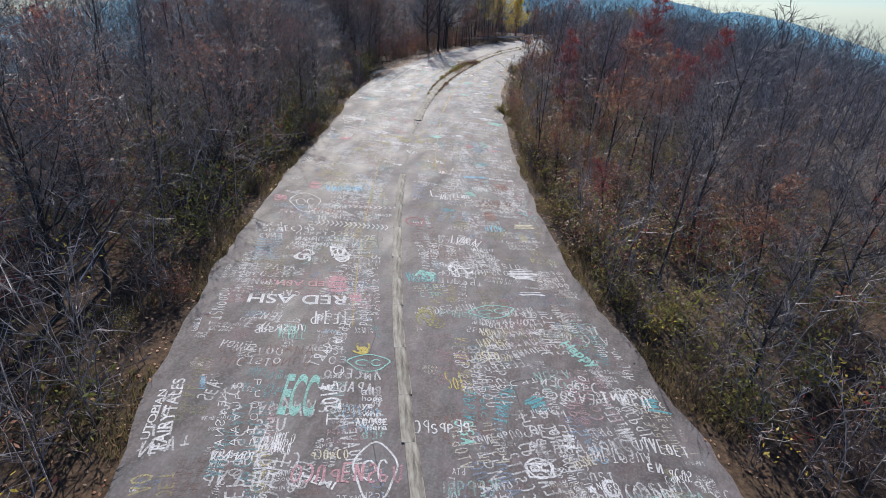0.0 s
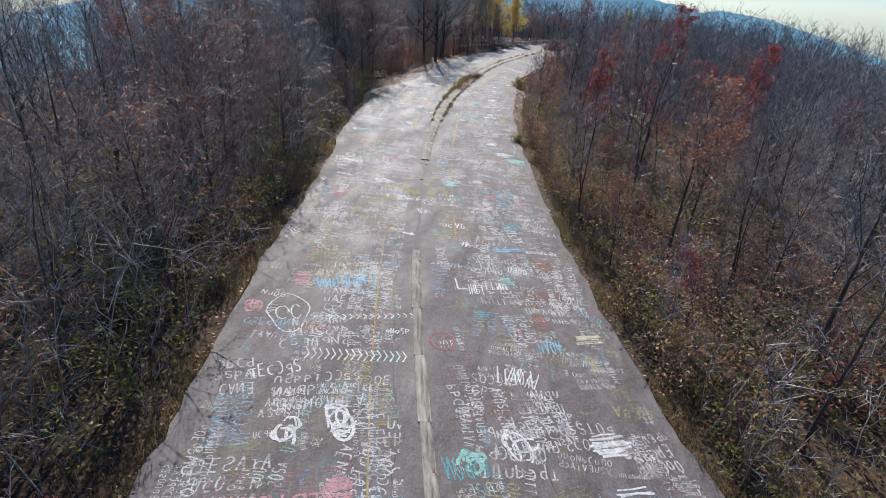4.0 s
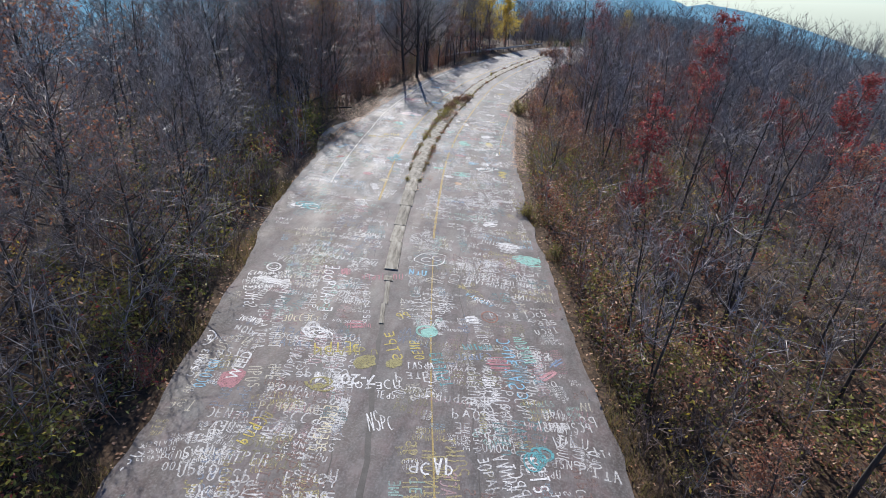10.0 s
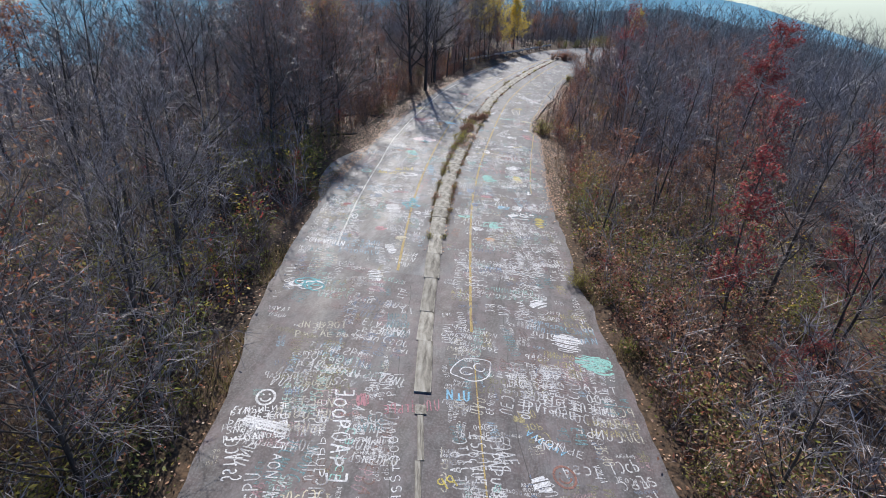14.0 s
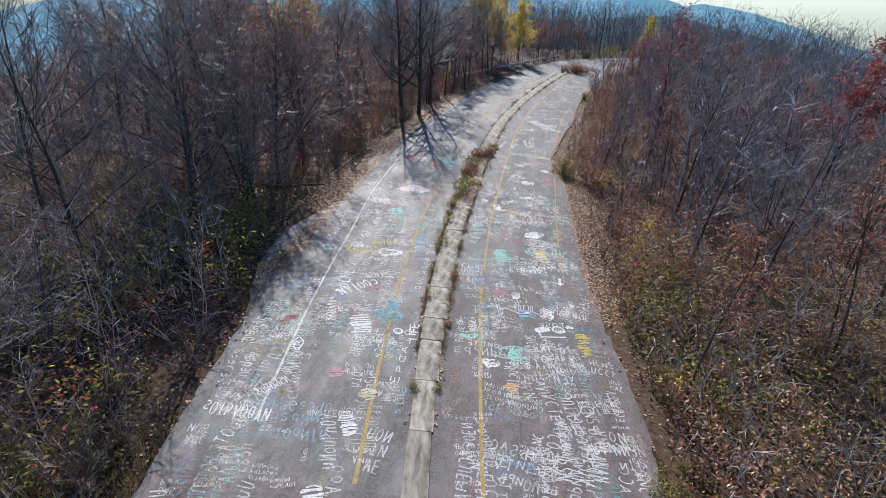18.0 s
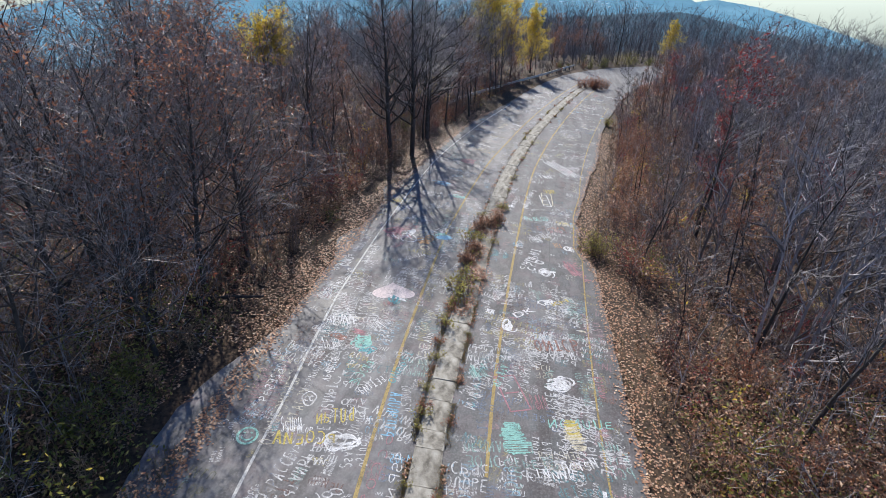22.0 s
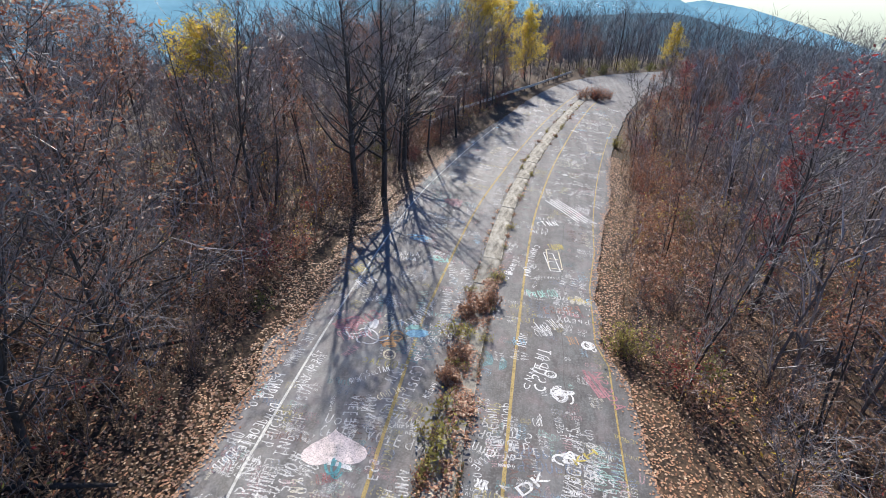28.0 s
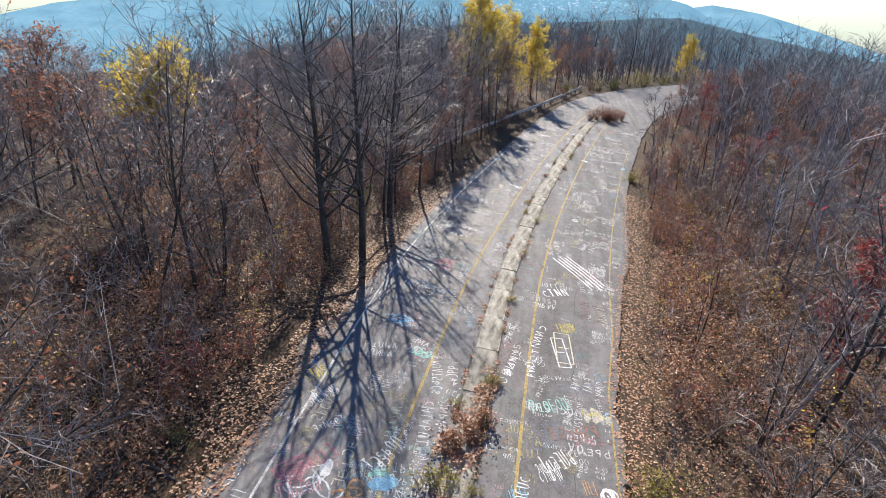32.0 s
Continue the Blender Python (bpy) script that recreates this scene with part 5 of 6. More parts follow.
taken = [(-31.4, 85.7), (-29, 87.2), (-27.9, 66.6), (-2.8, 86.2), (-21.8, 41.8), (-24.8, 138.5), (-21, 147.5), (7.8, 80)] + [(a, b) for a, b, c, d in SHADE] + [(-27.8, 76.5), (-24.4, 99.5), (-25.9, 92.4), (-24.5, 93.6), (-24, 104), (-23, 112), (0, 186), (-8, 186), (-30.2, 67), (-28.6, 56), (-27.6, 61.5), (-33.5, 59), (-28.2, 72.5), (-33, 75), (-36.5, 68), (-25.5, 47), (-30, 50.5), (-36, 81), (-24.5, 40), (-29, 36), (-20.5, 22), (-24, 14), (-19, 11), (-40, 60.6), (-29.5, 86), (1.5, 91), (-41.6, 99.7), (10.2, 87.5), (-0.8, 50), (-3.2, 88.5), (-26, 139.5), (-22.6, 148), (-19.5, 156)]
used = set()
count = 0
for _ in range(6000):
    if count >= 245:
        break
    y = wr.uniform(2, 178)
    side = wr.choice((-1, 1))
    edge = (half_left(y) if side < 0 else half_right(y))
    gap = (2.4 if side < 0 else 1.5) + (1.2 if 60 < y < 110 else 0)
    d = side * (edge + gap + 26 * wr.random() ** 1.25)
    p = on_road(y, d)
    if any((p.x - a) ** 2 + (p.y - b) ** 2 < 2.6 ** 2 for a, b in taken):
        continue
    near = abs(d) - edge < 5
    k = wr.choice((0, 1, 2, 3, 4, 5, 6, 7, 8, 6, 7, 8)) if y > 62 else wr.choice((0, 1, 2, 3, 4, 5, 0, 1, 2, 3, 4, 5, 6, 7, 8, 9)) if side < 0 else wr.choice((0, 1, 2, 3, 4, 5, 2, 5, 6, 7, 8, 6, 7, 9))
    if wr.random() < 0.12 and d > 0:
        k = 9
    size = wr.uniform(0.72, 1.2) * (0.72 if near else 1.0) * (0.95 if side > 0 else 1.08)
    taken.append((p.x, p.y))
    if k in used:
        put_copy(KINDS[k], p.x, p.y, wr.uniform(0, 6.28), size)
    else:
        put(KINDS[k], p.x, p.y, wr.uniform(0, 6.28), size)
        used.add(k)
    count += 1
used = set()
count = 0
while count < 275:
    y = wr.uniform(2, 165)
    side = wr.choice((-1, 1))
    edge = (half_left(y) if side < 0 else half_right(y))
    d = side * (edge + 0.7 + (1.2 if y > 58 else 0) + 9 * wr.random() ** 1.6)
    p = on_road(y, d)
    k = wr.choice((0, 1, 2, 0, 1, 2, 3, 3, 4, 5, 6, 7)) if y < 62 else wr.choice((0, 1, 2, 0, 1, 2, 5, 5, 6, 4, 5))
    size = wr.uniform(0.6, 1.15) * (0.7 if abs(d) - edge < 2 else 1)
    if k in used:
        put_copy(SHRUBS[k], p.x, p.y, wr.uniform(0, 6.28), size)
    else:
        put(SHRUBS[k], p.x, p.y, wr.uniform(0, 6.28), size)
        used.add(k)
    count += 1

# a row of trees close to the outer edge of the bend
for i in range(11):
    y = 98 + 3.0 * i
    q = on_road(y, -half_left(y) - wr.uniform(1.2, 2.6) - (1.8 if y > 112 else 0))
    put_copy(KINDS[wr.choice((0, 1, 3, 4, 6))], q.x, q.y, wr.uniform(0, 6.28), wr.uniform(0.85, 1.15))

# the bushes that grow out of the road itself
edge_bush = shrub_thing("shrub", 340, "yellow-green and brown weed bush on the pavement's edge", LEAF_WEED, 1.6, 30, 900)
put(edge_bush, -9.6, 81.0)
put_copy(edge_bush, -6.6, 117.0, 1.0, 0.7)
put_copy(edge_bush, -6.9, 51.8, 3.0, 0.6)
bend_bush = shrub_thing("shrub", 341, "round orange-brown bush growing through the broken road", LEAF_ORANGE, 2.1, 40, 480)
bend_bush.matrix_basis = Matrix.Translation(on_road(143.0, 1.6)) @ Matrix.Scale(1.0, 4)
for k in range(6):
    q = on_road(141.6 + 2.6 * ((k * 0.37) % 1) + 0.35 * k, -0.5 + 0.7 * k)
    c = copy_thing(bend_bush, Matrix.Identity(4))
    c.matrix_basis = Matrix.Translation(q) @ Matrix.Rotation(1.3 * k + 1, 4, "Z") @ Matrix.Scale(0.95 - 0.1 * abs(k - 2.5), 4)
weed = shrub_thing("weed", 342, "clump of yellow-green weeds in the median strip", LEAF_WEED, 0.6, 12, 170)
weed_dry = shrub_thing("weed", 343, "clump of dry rust-brown weeds in the median strip", LEAF_RUST, 0.5, 12, 190)
leafy = shrub_thing("weed", 344, "low heap of brown leafy brush on the median strip", LEAF_LITTER, 0.75, 22, 620)
strip_weeds = [(leafy, y, d, 0.9) for y, d in ((81.9, 0.1), (81.3, -0.45), (82.6, 0.45), (78.1, -0.4), (76.6, -0.5))]
strip_weeds += [(weed, y, d, k) for y, d, k in ((79.4, -0.75, 1.1), (79.9, -0.2, 0.7), (77.4, -0.3, 0.7), (73.0, -0.4, 1.3), (73.9, -0.35, 1.2), (75.2, -0.45, 1.0), (70.6, -0.5, 0.9), (84.8, 0.55, 0.8))]
for i in range(70):
    y = wr.choice((wr.uniform(54, 74), wr.uniform(64, 86), wr.uniform(85, 140)))
    strip_weeds.append((weed if wr.random() < 0.5 else weed_dry, y, wr.choice((-1, 1)) * median_half(y) * wr.uniform(0.95, 1.3), wr.uniform(0.25, 0.6)))
for src, y, d, size in strip_weeds:
    m = Matrix.Translation(on_road(y, d)) @ Matrix.Rotation(wr.uniform(0, 6), 4, "Z") @ Matrix.Scale(size, 4)
    if src.get("laid"):
        copy_thing(src, Matrix.Identity(4)).matrix_basis = m
    else:
        src.matrix_basis = m
        src["laid"] = 1

# trees on the inside of the bend, and bright shrubs beyond it
for i in range(26):
    y = 136 + 2.1 * i
    q = on_road(y, half_right(y) + wr.uniform(1.5, 9))
    put_copy(KINDS[wr.choice((0, 2, 5, 6, 7, 8))], q.x, q.y, wr.uniform(0, 6.28), wr.uniform(0.7, 1.0))
for i in range(16):
    q = on_road(166 + 2.2 * i, -half_left(160) - wr.uniform(1.0, 4))
    put_copy(SHRUBS[wr.choice((3, 4, 4))], q.x, q.y, wr.uniform(0, 6.28), wr.uniform(1.0, 1.5))
for i in range(22):
    q = on_road(24 + 1.9 * i, -half_left(24 + 1.9 * i) - wr.uniform(1.8, 7))
    put_copy(SHRUBS[wr.choice((3, 4))], q.x, q.y, wr.uniform(0, 6.28), wr.uniform(1.0, 1.4))

# thicket of saplings and brush, too many to count
def thicket(name, seed, total, y0, y1, lo, hi, material, label, tall):
    r = random.Random(seed)
    V, F = [], []
    for _ in range(total):
        y = r.uniform(y0, y1)
        side = r.choice((-1, 1))
        edge = (half_left(y) if side < 0 else half_right(y))
        clear = (2.0 if side < 0 else 0.7) if y > 58 else 0.0
        p = on_road(y, side * (edge + lo + clear + (hi - lo) * r.random() ** 1.4))
        if y > (82 if side < 0 else 66) and abs(offset(p.x, p.y)) < edge + 4.5 and r.random() < (0.5 if side < 0 else 0.62):
            continue
        p.z = ground_z(p.x, p.y)
        h = r.uniform(*tall) * (0.8 if side > 0 else 1)
        st = bent(r, p, Vector((r.gauss(0, 0.09), r.gauss(0, 0.09), 1)), h, 4, 0.09, 0.02)
        tube(V, F, st, 0.008 + 0.0028 * h, 0.005, 3)
        for _ in range(11):
            k = r.randrange(1, 5)
            q = st[k - 1].lerp(st[k], r.random())
            way = aside(r, st[k] - st[k - 1], radians(r.uniform(25, 65)))
            e = q + way * (h * r.uniform(0.14, 0.36))
            cone(V, F, q, e, 0.016)
            for _ in range(3):
                q2 = q.lerp(e, r.uniform(0.2, 0.8))
                cone(V, F, q2, q2 + aside(r, way, radians(r.uniform(25, 65))) * (h * r.uniform(0.06, 0.17)), 0.0125)
    return tagged(new(name, mesh_of(name, V, F, material)), label, "brush", kind="stuff")


thicket("thicket", 31, 2050, 0, 120, 0.9, 24, TWIG, "dense thicket of thin grey leafless saplings", (2.2, 6.0))
thicket("thicket", 32, 1950, 0, 120, 0.5, 14, TWIG_RED, "dense brown-red brush of thin leafless stems", (0.9, 3.0))
thicket("thicket", 34, 1250, 8, 130, 13, 44, TWIG, "dense grey thicket of leafless saplings farther from the road", (3.0, 7.5))
thicket("thicket", 35, 650, 56, 128, 3.0, 22, TWIG_RED, "brown-red thicket of leafless stems under the trees", (1.5, 4.6))
thicket("thicket", 36, 2300, 58, 124, 0.2, 8, TWIG_TAN, "dry tan and brown undergrowth along the road", (0.4, 1.5))
thicket("thicket", 33, 1000, 110, 205, 0.9, 34, TWIG, "dense thicket of thin grey leafless saplings", (2.5, 7.0))


def far_woods(seed, total, place, label, tall=(6.5, 11)):
    """Woods farther off: trunks with a few limbs and twigs, in one mesh."""
    r = random.Random(seed)
    V, F = [], []
    for _ in range(total):
        x, y = place(r)
        h = r.uniform(*tall)
        p = Vector((x, y, ground_z(x, y) - 0.1))
        st = bent(r, p, Vector((r.gauss(0, 0.05), r.gauss(0, 0.05), 1)), h, 4, 0.05, 0.02)
        tube(V, F, st, 0.1, 0.02, 4)
        for i in range(11):
            k = r.randrange(1, 5)
            way = aside(r, st[k] - st[k - 1], radians(r.uniform(25, 60)))
            q = st[k - 1].lerp(st[k], r.random())
            e = q + way * (h * r.uniform(0.18, 0.38))
            cone(V, F, q, e, 0.045)
            for _ in range(3):
                q2 = q.lerp(e, r.uniform(0.2, 0.9))
                cone(V, F, q2, q2 + aside(r, way, radians(r.uniform(20, 60))) * (h * r.uniform(0.08, 0.2)), 0.028)
    return tagged(new("far_woods", mesh_of("far_woods", V, F, TWIG_HAZED)), label, "woods", kind="stuff")


def beside(r):
    y = r.uniform(20, 215)
    side = r.choice((-1, -1, 1))
    p = on_road(y, side * (30 + 65 * r.random() ** 1.4))
    return p.x, p.y


def ahead(r):
    while True:
        x, y = r.gauss(0, 55), 152 + 110 * r.random() ** 1.2
        if abs(offset(x, y)) > 11 and (y > 175 or x < -30 or x > 8):
            return x, y


def inside(r):
    y = r.uniform(70, 210)
    p = on_road(y, half_right(y) + 6 + 48 * r.random() ** 1.2)
    return p.x, p.y


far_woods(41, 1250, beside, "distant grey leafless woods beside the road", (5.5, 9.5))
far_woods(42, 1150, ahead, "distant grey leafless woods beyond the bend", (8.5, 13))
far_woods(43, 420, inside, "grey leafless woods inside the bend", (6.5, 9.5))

# fallen leaves and dry grass
def scatter(name, seed, total, where, material, label, category, size, blade=False, tall=0.5):
    r = random.Random(seed)
    V, F = [], []
    for _ in range(total):
        p = where(r)
        if p is None:
            continue
        if blade:
            h = r.uniform(0.1, tall)
            a = r.uniform(0, 6.28)
            s = Vector((math.cos(a), math.sin(a), 0)) * 0.012
            tip = p + Vector((r.gauss(0, 0.12), r.gauss(0, 0.12), h))
            k = len(V)
            V += [p - s, p + s, tip]
            F.append((k, k + 1, k + 2))
        else:
            k = len(V)
            a = r.uniform(0, 6.28)
            l, w_ = r.uniform(*size), r.uniform(0.5, 0.8)
            u, v = Vector((math.cos(a), math.sin(a), r.gauss(0, 0.16))) * l, Vector((-math.sin(a), math.cos(a), r.gauss(0, 0.22))) * l * w_
            V += [p - u, p + v, p + u, p - v]
            F.append((k, k + 1, k + 2, k + 3))
    return tagged(new(name, mesh_of(name, V, F, material)), label, category, kind="stuff")


def litter_place(r):
    y = r.uniform(4, 135) if r.random() < 0.16 else r.uniform(60, 114)
    side = r.choice((-1, 1))
    edge = half_left(y) if side < 0 else half_right(y)
    d = edge + (0.06 if y < 58 else -0.1 - abs(r.gauss(0, 0.16))) + (17 * r.random() ** 1.25 if side > 0 else 13 * r.random() ** 1.5)
    if side < 0 and (56 < y < 68 or 74 < y < 79 or 83 < y < 87) and edge + 0.5 < d < edge + 1.8 and noise.noise((y * 0.3, d * 0.6, 6)) < 0.05:
        return None
    p = on_road(y, side * d)
    z = ground_z(p.x, p.y) if d > edge + (2.0 if side < 0 and 56 < y < 88 else 0.1) else p.z
    p.z = max(z, ground_z(p.x, p.y)) + r.uniform(0.008, 0.03)
    return p


HEAPS = ((82.0, 0.0, 1.1, 0.75), (81.2, -0.25, 0.7, 0.6), (78.2, -0.3, 0.8, 0.5), (76.9, -0.35, 0.8, 0.4), (75.2, 0.2, 1.0, 0.45), (84.6, 0.3, 0.9, 0.35), (72.6, -0.1, 0.9, 0.4))


def median_place(r):
    """Leaves lie in heaps where the strip is broken, and in thin lines along its sides."""
    if r.random() < 0.55:
        y, d, long_, wide = r.choice(HEAPS)
        y, d = y + r.gauss(0, long_ * 0.6), d + r.gauss(0, wide * 0.62)
        if noise.noise((y * 1.1, d * 1.6, 4)) < -0.12:
            return None
        p = on_road(y, d)
        p.z += r.uniform(0.05, 0.2)
        return p
    y = r.uniform(57, 100) if r.random() < 0.75 else r.uniform(50, 142)
    k = noise.noise((y * 0.9, 3, 1))
    if k < 0.08:
        return None
    m = median_half(y)
    d = r.choice((-1, 1)) * (m + abs(r.gauss(0.02, 0.1)))
    p = on_road(y, d)
    p.z += r.uniform(0.01, 0.05)
    return p


def verge_place(r):
    y = r.uniform(2, 62) if r.random() < 0.9 else r.uniform(60, 150)
    side = r.choice((-1, 1))
    edge = half_left(y) if side < 0 else half_right(y)
    p = on_road(y, side * (edge + 0.05 + 3.2 * r.random() ** 1.5))
    p.z = ground_z(p.x, p.y)
    return p if noise.noise((p.x * 0.3, p.y * 0.3, 7)) > 0.02 else None


def groove_place(r):
    y = r.choice((r.uniform(56, 74), r.uniform(72, 145), r.uniform(56, 86)))
    if noise.noise((y * 0.7, 8, 2)) < -0.15:
        return None
    return on_road(y, r.choice((-1, 1)) * (median_half(y) + abs(r.gauss(0.02, 0.07))))


scatter("fallen_leaves", 51, 105000, litter_place, LEAF_LITTER, "carpet of fallen brown and orange leaves", "leaves", (0.035, 0.07))
scatter("fallen_leaves", 52, 8000, median_place, LEAF_RUST, "fallen brown leaves caught in the median strip", "leaves", (0.03, 0.06))
scatter("fallen_leaves", 59, 7000, median_place, LEAF_LITTER, "fallen tan leaves caught in the median strip", "leaves", (0.03, 0.065))
def brush_leaves(seed, clumps, reach, near_y, far_y, material, label, heights, sides=(-1, 1)):
    """Leaves that still hang in the brush, in loose clumps."""
    r = random.Random(seed)
    V, F = [], []
    for _ in range(clumps):
        y = r.uniform(near_y, far_y)
        side = r.choice(sides)
        edge = half_left(y) if side < 0 else half_right(y)
        c = on_road(y, side * (edge + 0.9 + (1.2 if y > 62 else 0) + reach * r.random() ** 1.5))
        if noise.noise((c.x * 0.14, c.y * 0.14, seed)) < -0.08:
            continue
        c.z = ground_z(c.x, c.y)
        h, wide = heights[0] + (heights[1] - heights[0]) * r.random() ** 1.6, r.uniform(0.18, 0.5)
        for _ in range(r.randint(12, 34)):
            q = c + Vector((r.gauss(0, wide), r.gauss(0, wide), max(0.05, h + r.gauss(0, wide * 1.1))))
            leaf(V, F, r, q, r.uniform(0.055, 0.1))
    tagged(new("brush_leaves", mesh_of("brush_leaves", V, F, material)), label, "leaves", kind="stuff")


brush_leaves(55, 2300, 22, 2, 140, LEAF_RUST, "dry rust-brown leaves clinging in the brush", (0.2, 2.6))
brush_leaves(56, 3300, 13, 2, 68, LEAF_OLIVE, "olive and yellow leaves of roadside brush", (0.15, 2.4))
brush_leaves(57, 900, 24, 2, 140, LEAF_RED, "dark red leaves clinging in the brush", (0.4, 3.2))
brush_leaves(60, 5000, 15, 64, 116, LEAF_LITTER, "tan and orange-brown leaves on the low brush", (0.1, 1.7))
brush_leaves(61, 1500, 12, 20, 66, LEAF_LITTER, "tan and brown leaves on the low brush", (0.15, 2.0), (1,))
brush_leaves(58, 450, 18, 2, 140, LEAF_YELLOW, "few bright yellow leaves in the brush", (0.3, 3.0))
scatter("dry_grass", 53, 42000, verge_place, GRASS, "strip of dry yellow-green grass along the road", "grass", None, True)
scatter("dry_grass", 54, 6000, groove_place, GRASS, "thin dry grass in the median joints", "grass", None, True, 0.2)

# ---- guard rail behind the bend, sign post, fallen logs ----
def box(name, size, place, parent, material, turn_=0.0):
    bm = bmesh.new()
    bmesh.ops.create_cube(bm, size=1.0, matrix=Matrix.Diagonal((*size, 1)))
    bmesh.ops.bevel(bm, geom=bm.edges[:], offset=min(size) * 0.12, segments=1, affect="EDGES")
    me = bpy.data.meshes.new(name)
    bm.to_mesh(me)
    bm.free()
    me.materials.append(material)
    ob = part(name, me, parent)
    ob.matrix_basis = Matrix.Translation(place) @ Matrix.Rotation(turn_, 4, "Z")
    return ob


rail = tagged(new("guard_rail"), "weathered steel guard rail on posts along the bend", "guard rail")
V, F = [], []
prev = None
PROFILE = [(0.0, -0.16), (0.05, -0.1), (0.0, -0.03), (0.0, 0.03), (0.05, 0.1), (0.0, 0.16), (-0.07, 0.17)]
for i in range(58):
    y = 113 + i * 0.95
    p = Vector((float(np.interp(y, [113, 117.7, 125.8, 134.8, 146, 157.6, 168], [-25.3, -24.2, -22.0, -19.4, -15.9, -12.7, -9.8])), y, 0))
    x_, nx, ny = mid(y)
    p.z = ground_z(p.x, p.y)
    for o, h in PROFILE:
        V.append(p + Vector((nx * o, ny * o, 0.66 + h)))
    for o, h in PROFILE:
        V.append(p + Vector((nx * (o - 0.012), ny * (o - 0.012), 0.655 + h)))
    if i:
        a, b = (i - 1) * 14, i * 14
        for k in range(6):
            F += [(a + k, a + k + 1, b + k + 1, b + k), (b + 7 + k, b + 8 + k, a + 8 + k, a + 7 + k)]
    if i % 3 == 0:
        box("post", (0.1, 0.12, 0.8), p + Vector((nx * -0.09, ny * -0.09, 0.36)), rail, POST_WOOD, math.atan2(ny, nx))
part("rail", mesh_of("rail", V, F, STEEL), rail)

sign = tagged(new("sign_post"), "two bare weathered posts of a missing road sign", "sign post")
sign.location = (0.6, 145.0, ground_z(0.6, 145.0))
box("post", (0.12, 0.12, 3.6), (-0.25, 0, 1.7), sign, POST_WOOD)
box("post", (0.12, 0.12, 3.1), (0.3, 0.1, 1.45), sign, POST_WOOD)
marker = tagged(new("marker_post"), "short weathered marker post at the road's edge", "post")
marker.location = (-4.0, 128.5, ground_z(-4.0, 128.5))
box("post", (0.14, 0.14, 1.5), (0, 0, 0.65), marker, POST_WOOD)


def fallen_log(x, y, turn_, length, seed):
    r = random.Random(seed)
    V, F = [], []
    pts = bent(r, Vector((-length / 2, 0, 0.12)), Vector((1, 0, 0.02)), length, 6, 0.05)
    tube(V, F, pts, 0.13, 0.05, 7)
    for k in (2, 3, 4):
        tube(V, F, bent(r, pts[k], aside(r, pts[k + 1] - pts[k], 0.9), 0.9, 3, 0.15), 0.035, 0.01, 4)
    ob = tagged(new("fallen_log", mesh_of("fallen_log", V, F, BARK, True)), "grey fallen log lying in the leaves", "log", "fallen logs")
    put(ob, x, y, turn_)


fallen_log(-27.5, 74.5, 0.4, 4.5, 61)
fallen_log(-26.0, 69.0, 0.2, 3.5, 62)
fallen_log(-29.0, 82.0, 0.1, 5.0, 63)
fallen_log(-25.5, 77.5, -0.3, 3.0, 64)

# ---- distance: ridges across the valley, and the town on the slope ----
EYE_X, EYE_Y, EYE_Z = -12.0, 45.0, 13.0


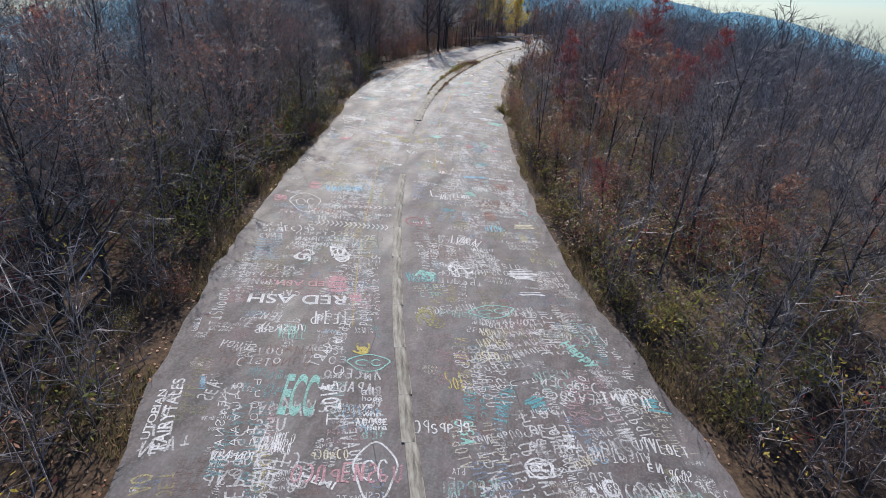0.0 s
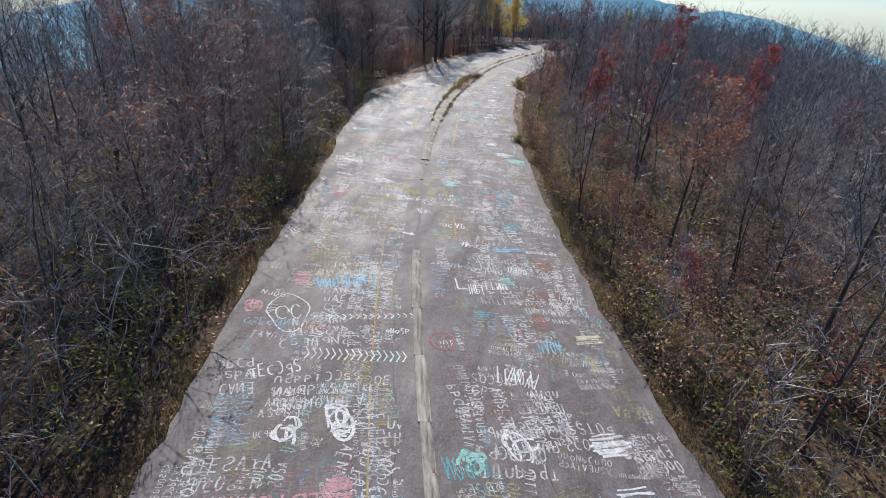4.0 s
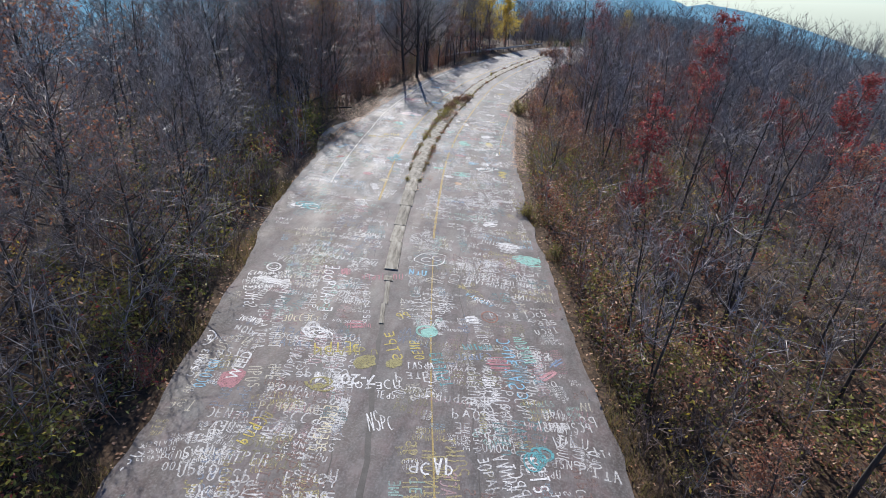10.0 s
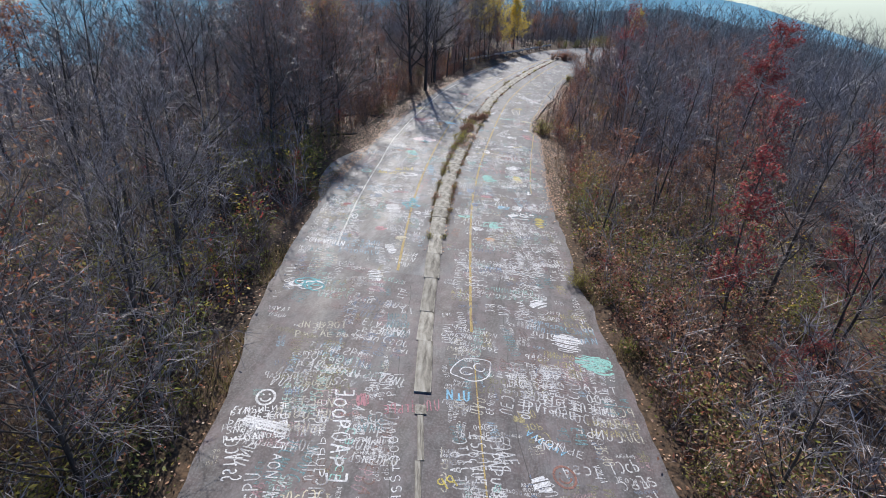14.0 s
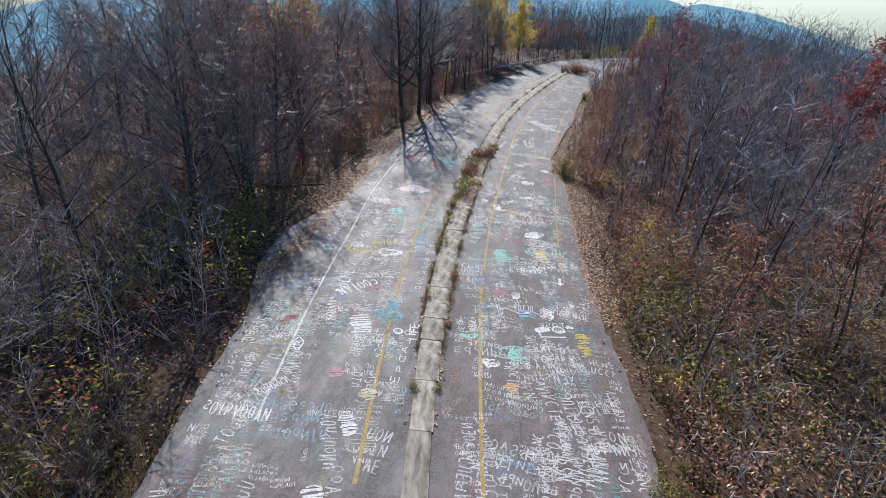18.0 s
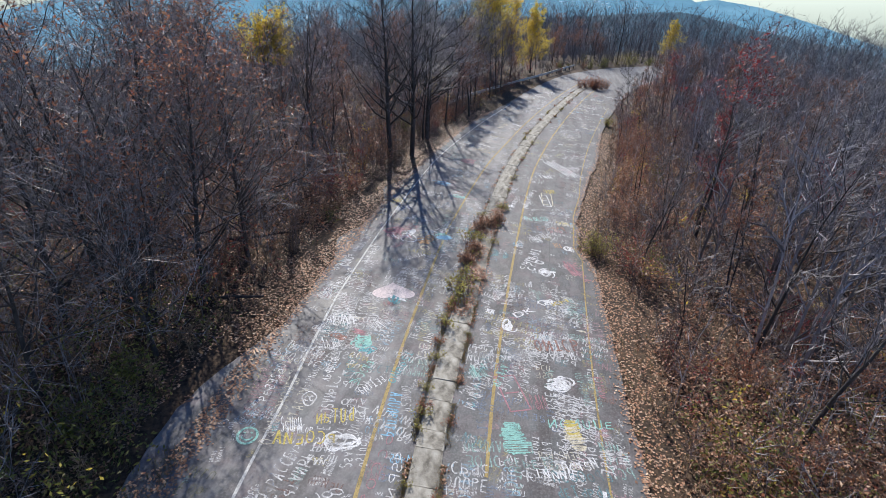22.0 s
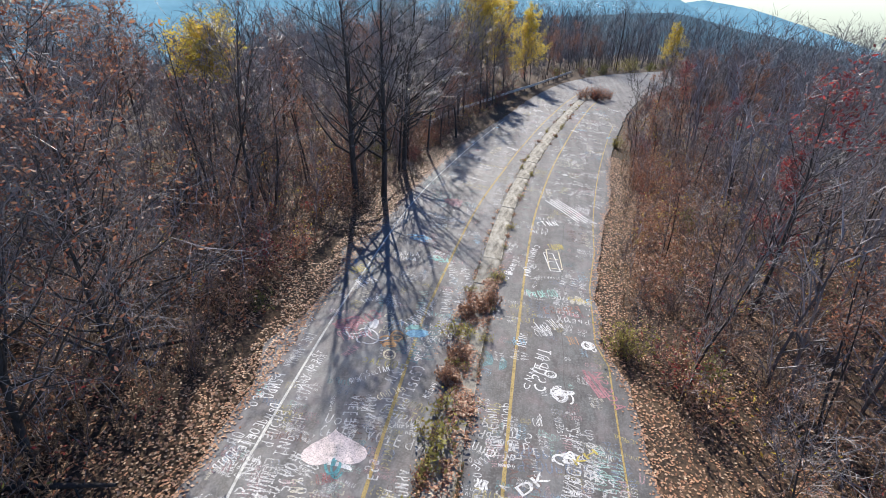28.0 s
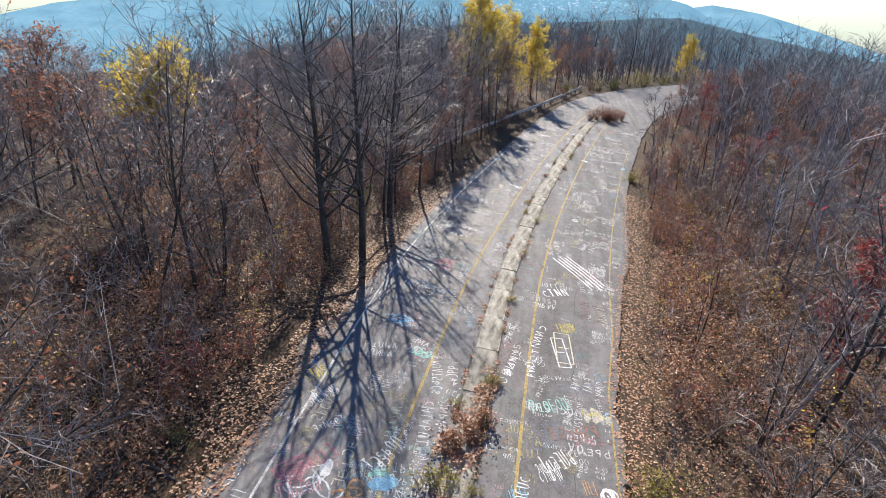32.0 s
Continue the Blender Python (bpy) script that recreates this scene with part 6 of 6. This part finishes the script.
def ridge(name, away, deep, profile, material, label, rough):
    az0, az1 = profile[0][0], profile[-1][0]
    V, F = [], []
    n, rows = 220, 6
    for i in range(n + 1):
        az = az0 + (az1 - az0) * i / n
        el = float(np.interp(az, [p[0] for p in profile], [p[1] for p in profile])) + rough * noise.noise((az * 0.35, away * 0.01, 0)) + 0.3 * rough * noise.noise((az * 2.2, away * 0.01, 5))
        top = EYE_Z + away * math.tan(radians(el))
        for k in range(rows + 1):
            f = k / rows
            dist = away - deep * f
            z = top * (1 - f) ** 1.3 + (-430) * (1 - (1 - f) ** 1.3) + 12 * f * (1 - f) * noise.noise((az * 0.8, f * 4, away))
            V.append((EYE_X + dist * math.sin(radians(az)), EYE_Y + dist * math.cos(radians(az)), z))
        if i:
            a, b = (i - 1) * (rows + 1), i * (rows + 1)
            for k in range(rows):
                F.append((a + k, a + k + 1, b + k + 1, b + k))
    return tagged(new(name, mesh_of(name, V, F, material, True)), label, "hill", kind="structure")


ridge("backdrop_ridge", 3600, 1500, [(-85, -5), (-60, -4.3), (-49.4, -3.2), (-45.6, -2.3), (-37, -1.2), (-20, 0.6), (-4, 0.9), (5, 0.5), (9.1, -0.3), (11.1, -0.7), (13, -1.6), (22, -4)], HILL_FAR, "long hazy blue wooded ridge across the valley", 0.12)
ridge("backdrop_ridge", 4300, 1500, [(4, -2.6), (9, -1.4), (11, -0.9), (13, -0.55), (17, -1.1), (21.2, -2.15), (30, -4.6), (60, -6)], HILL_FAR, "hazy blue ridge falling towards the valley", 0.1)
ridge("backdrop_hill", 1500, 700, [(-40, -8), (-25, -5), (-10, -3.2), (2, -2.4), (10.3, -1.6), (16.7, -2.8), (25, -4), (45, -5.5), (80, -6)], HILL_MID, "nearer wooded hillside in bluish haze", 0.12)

tr = random.Random(71)
V, F = [], []
for _ in range(150):
    az, el = tr.uniform(-9, 6.5), tr.uniform(-1.6, -0.5)
    el -= 0.02 * abs(az)
    dist = 2900 + 120 * el
    c = Vector((EYE_X + dist * math.sin(radians(az)), EYE_Y + dist * math.cos(radians(az)), EYE_Z + dist * math.tan(radians(el))))
    s = Vector((tr.uniform(3, 9), 6, tr.uniform(2, 4)))
    k = len(V)
    for sx in (-1, 1):
        for sy in (-1, 1):
            for sz in (-1, 1):
                V.append(c + Vector((s.x * sx, s.y * sy, s.z * sz)) / 2)
    F += [(k, k + 1, k + 3, k + 2), (k + 4, k + 6, k + 7, k + 5), (k, k + 4, k + 5, k + 1), (k + 2, k + 3, k + 7, k + 6), (k + 1, k + 5, k + 7, k + 3), (k, k + 2, k + 6, k + 4)]
tagged(new("town_houses", mesh_of("town_houses", V, F, HOUSE_WHITE)), "tiny pale houses of a town on the far slope", "houses", kind="stuff")
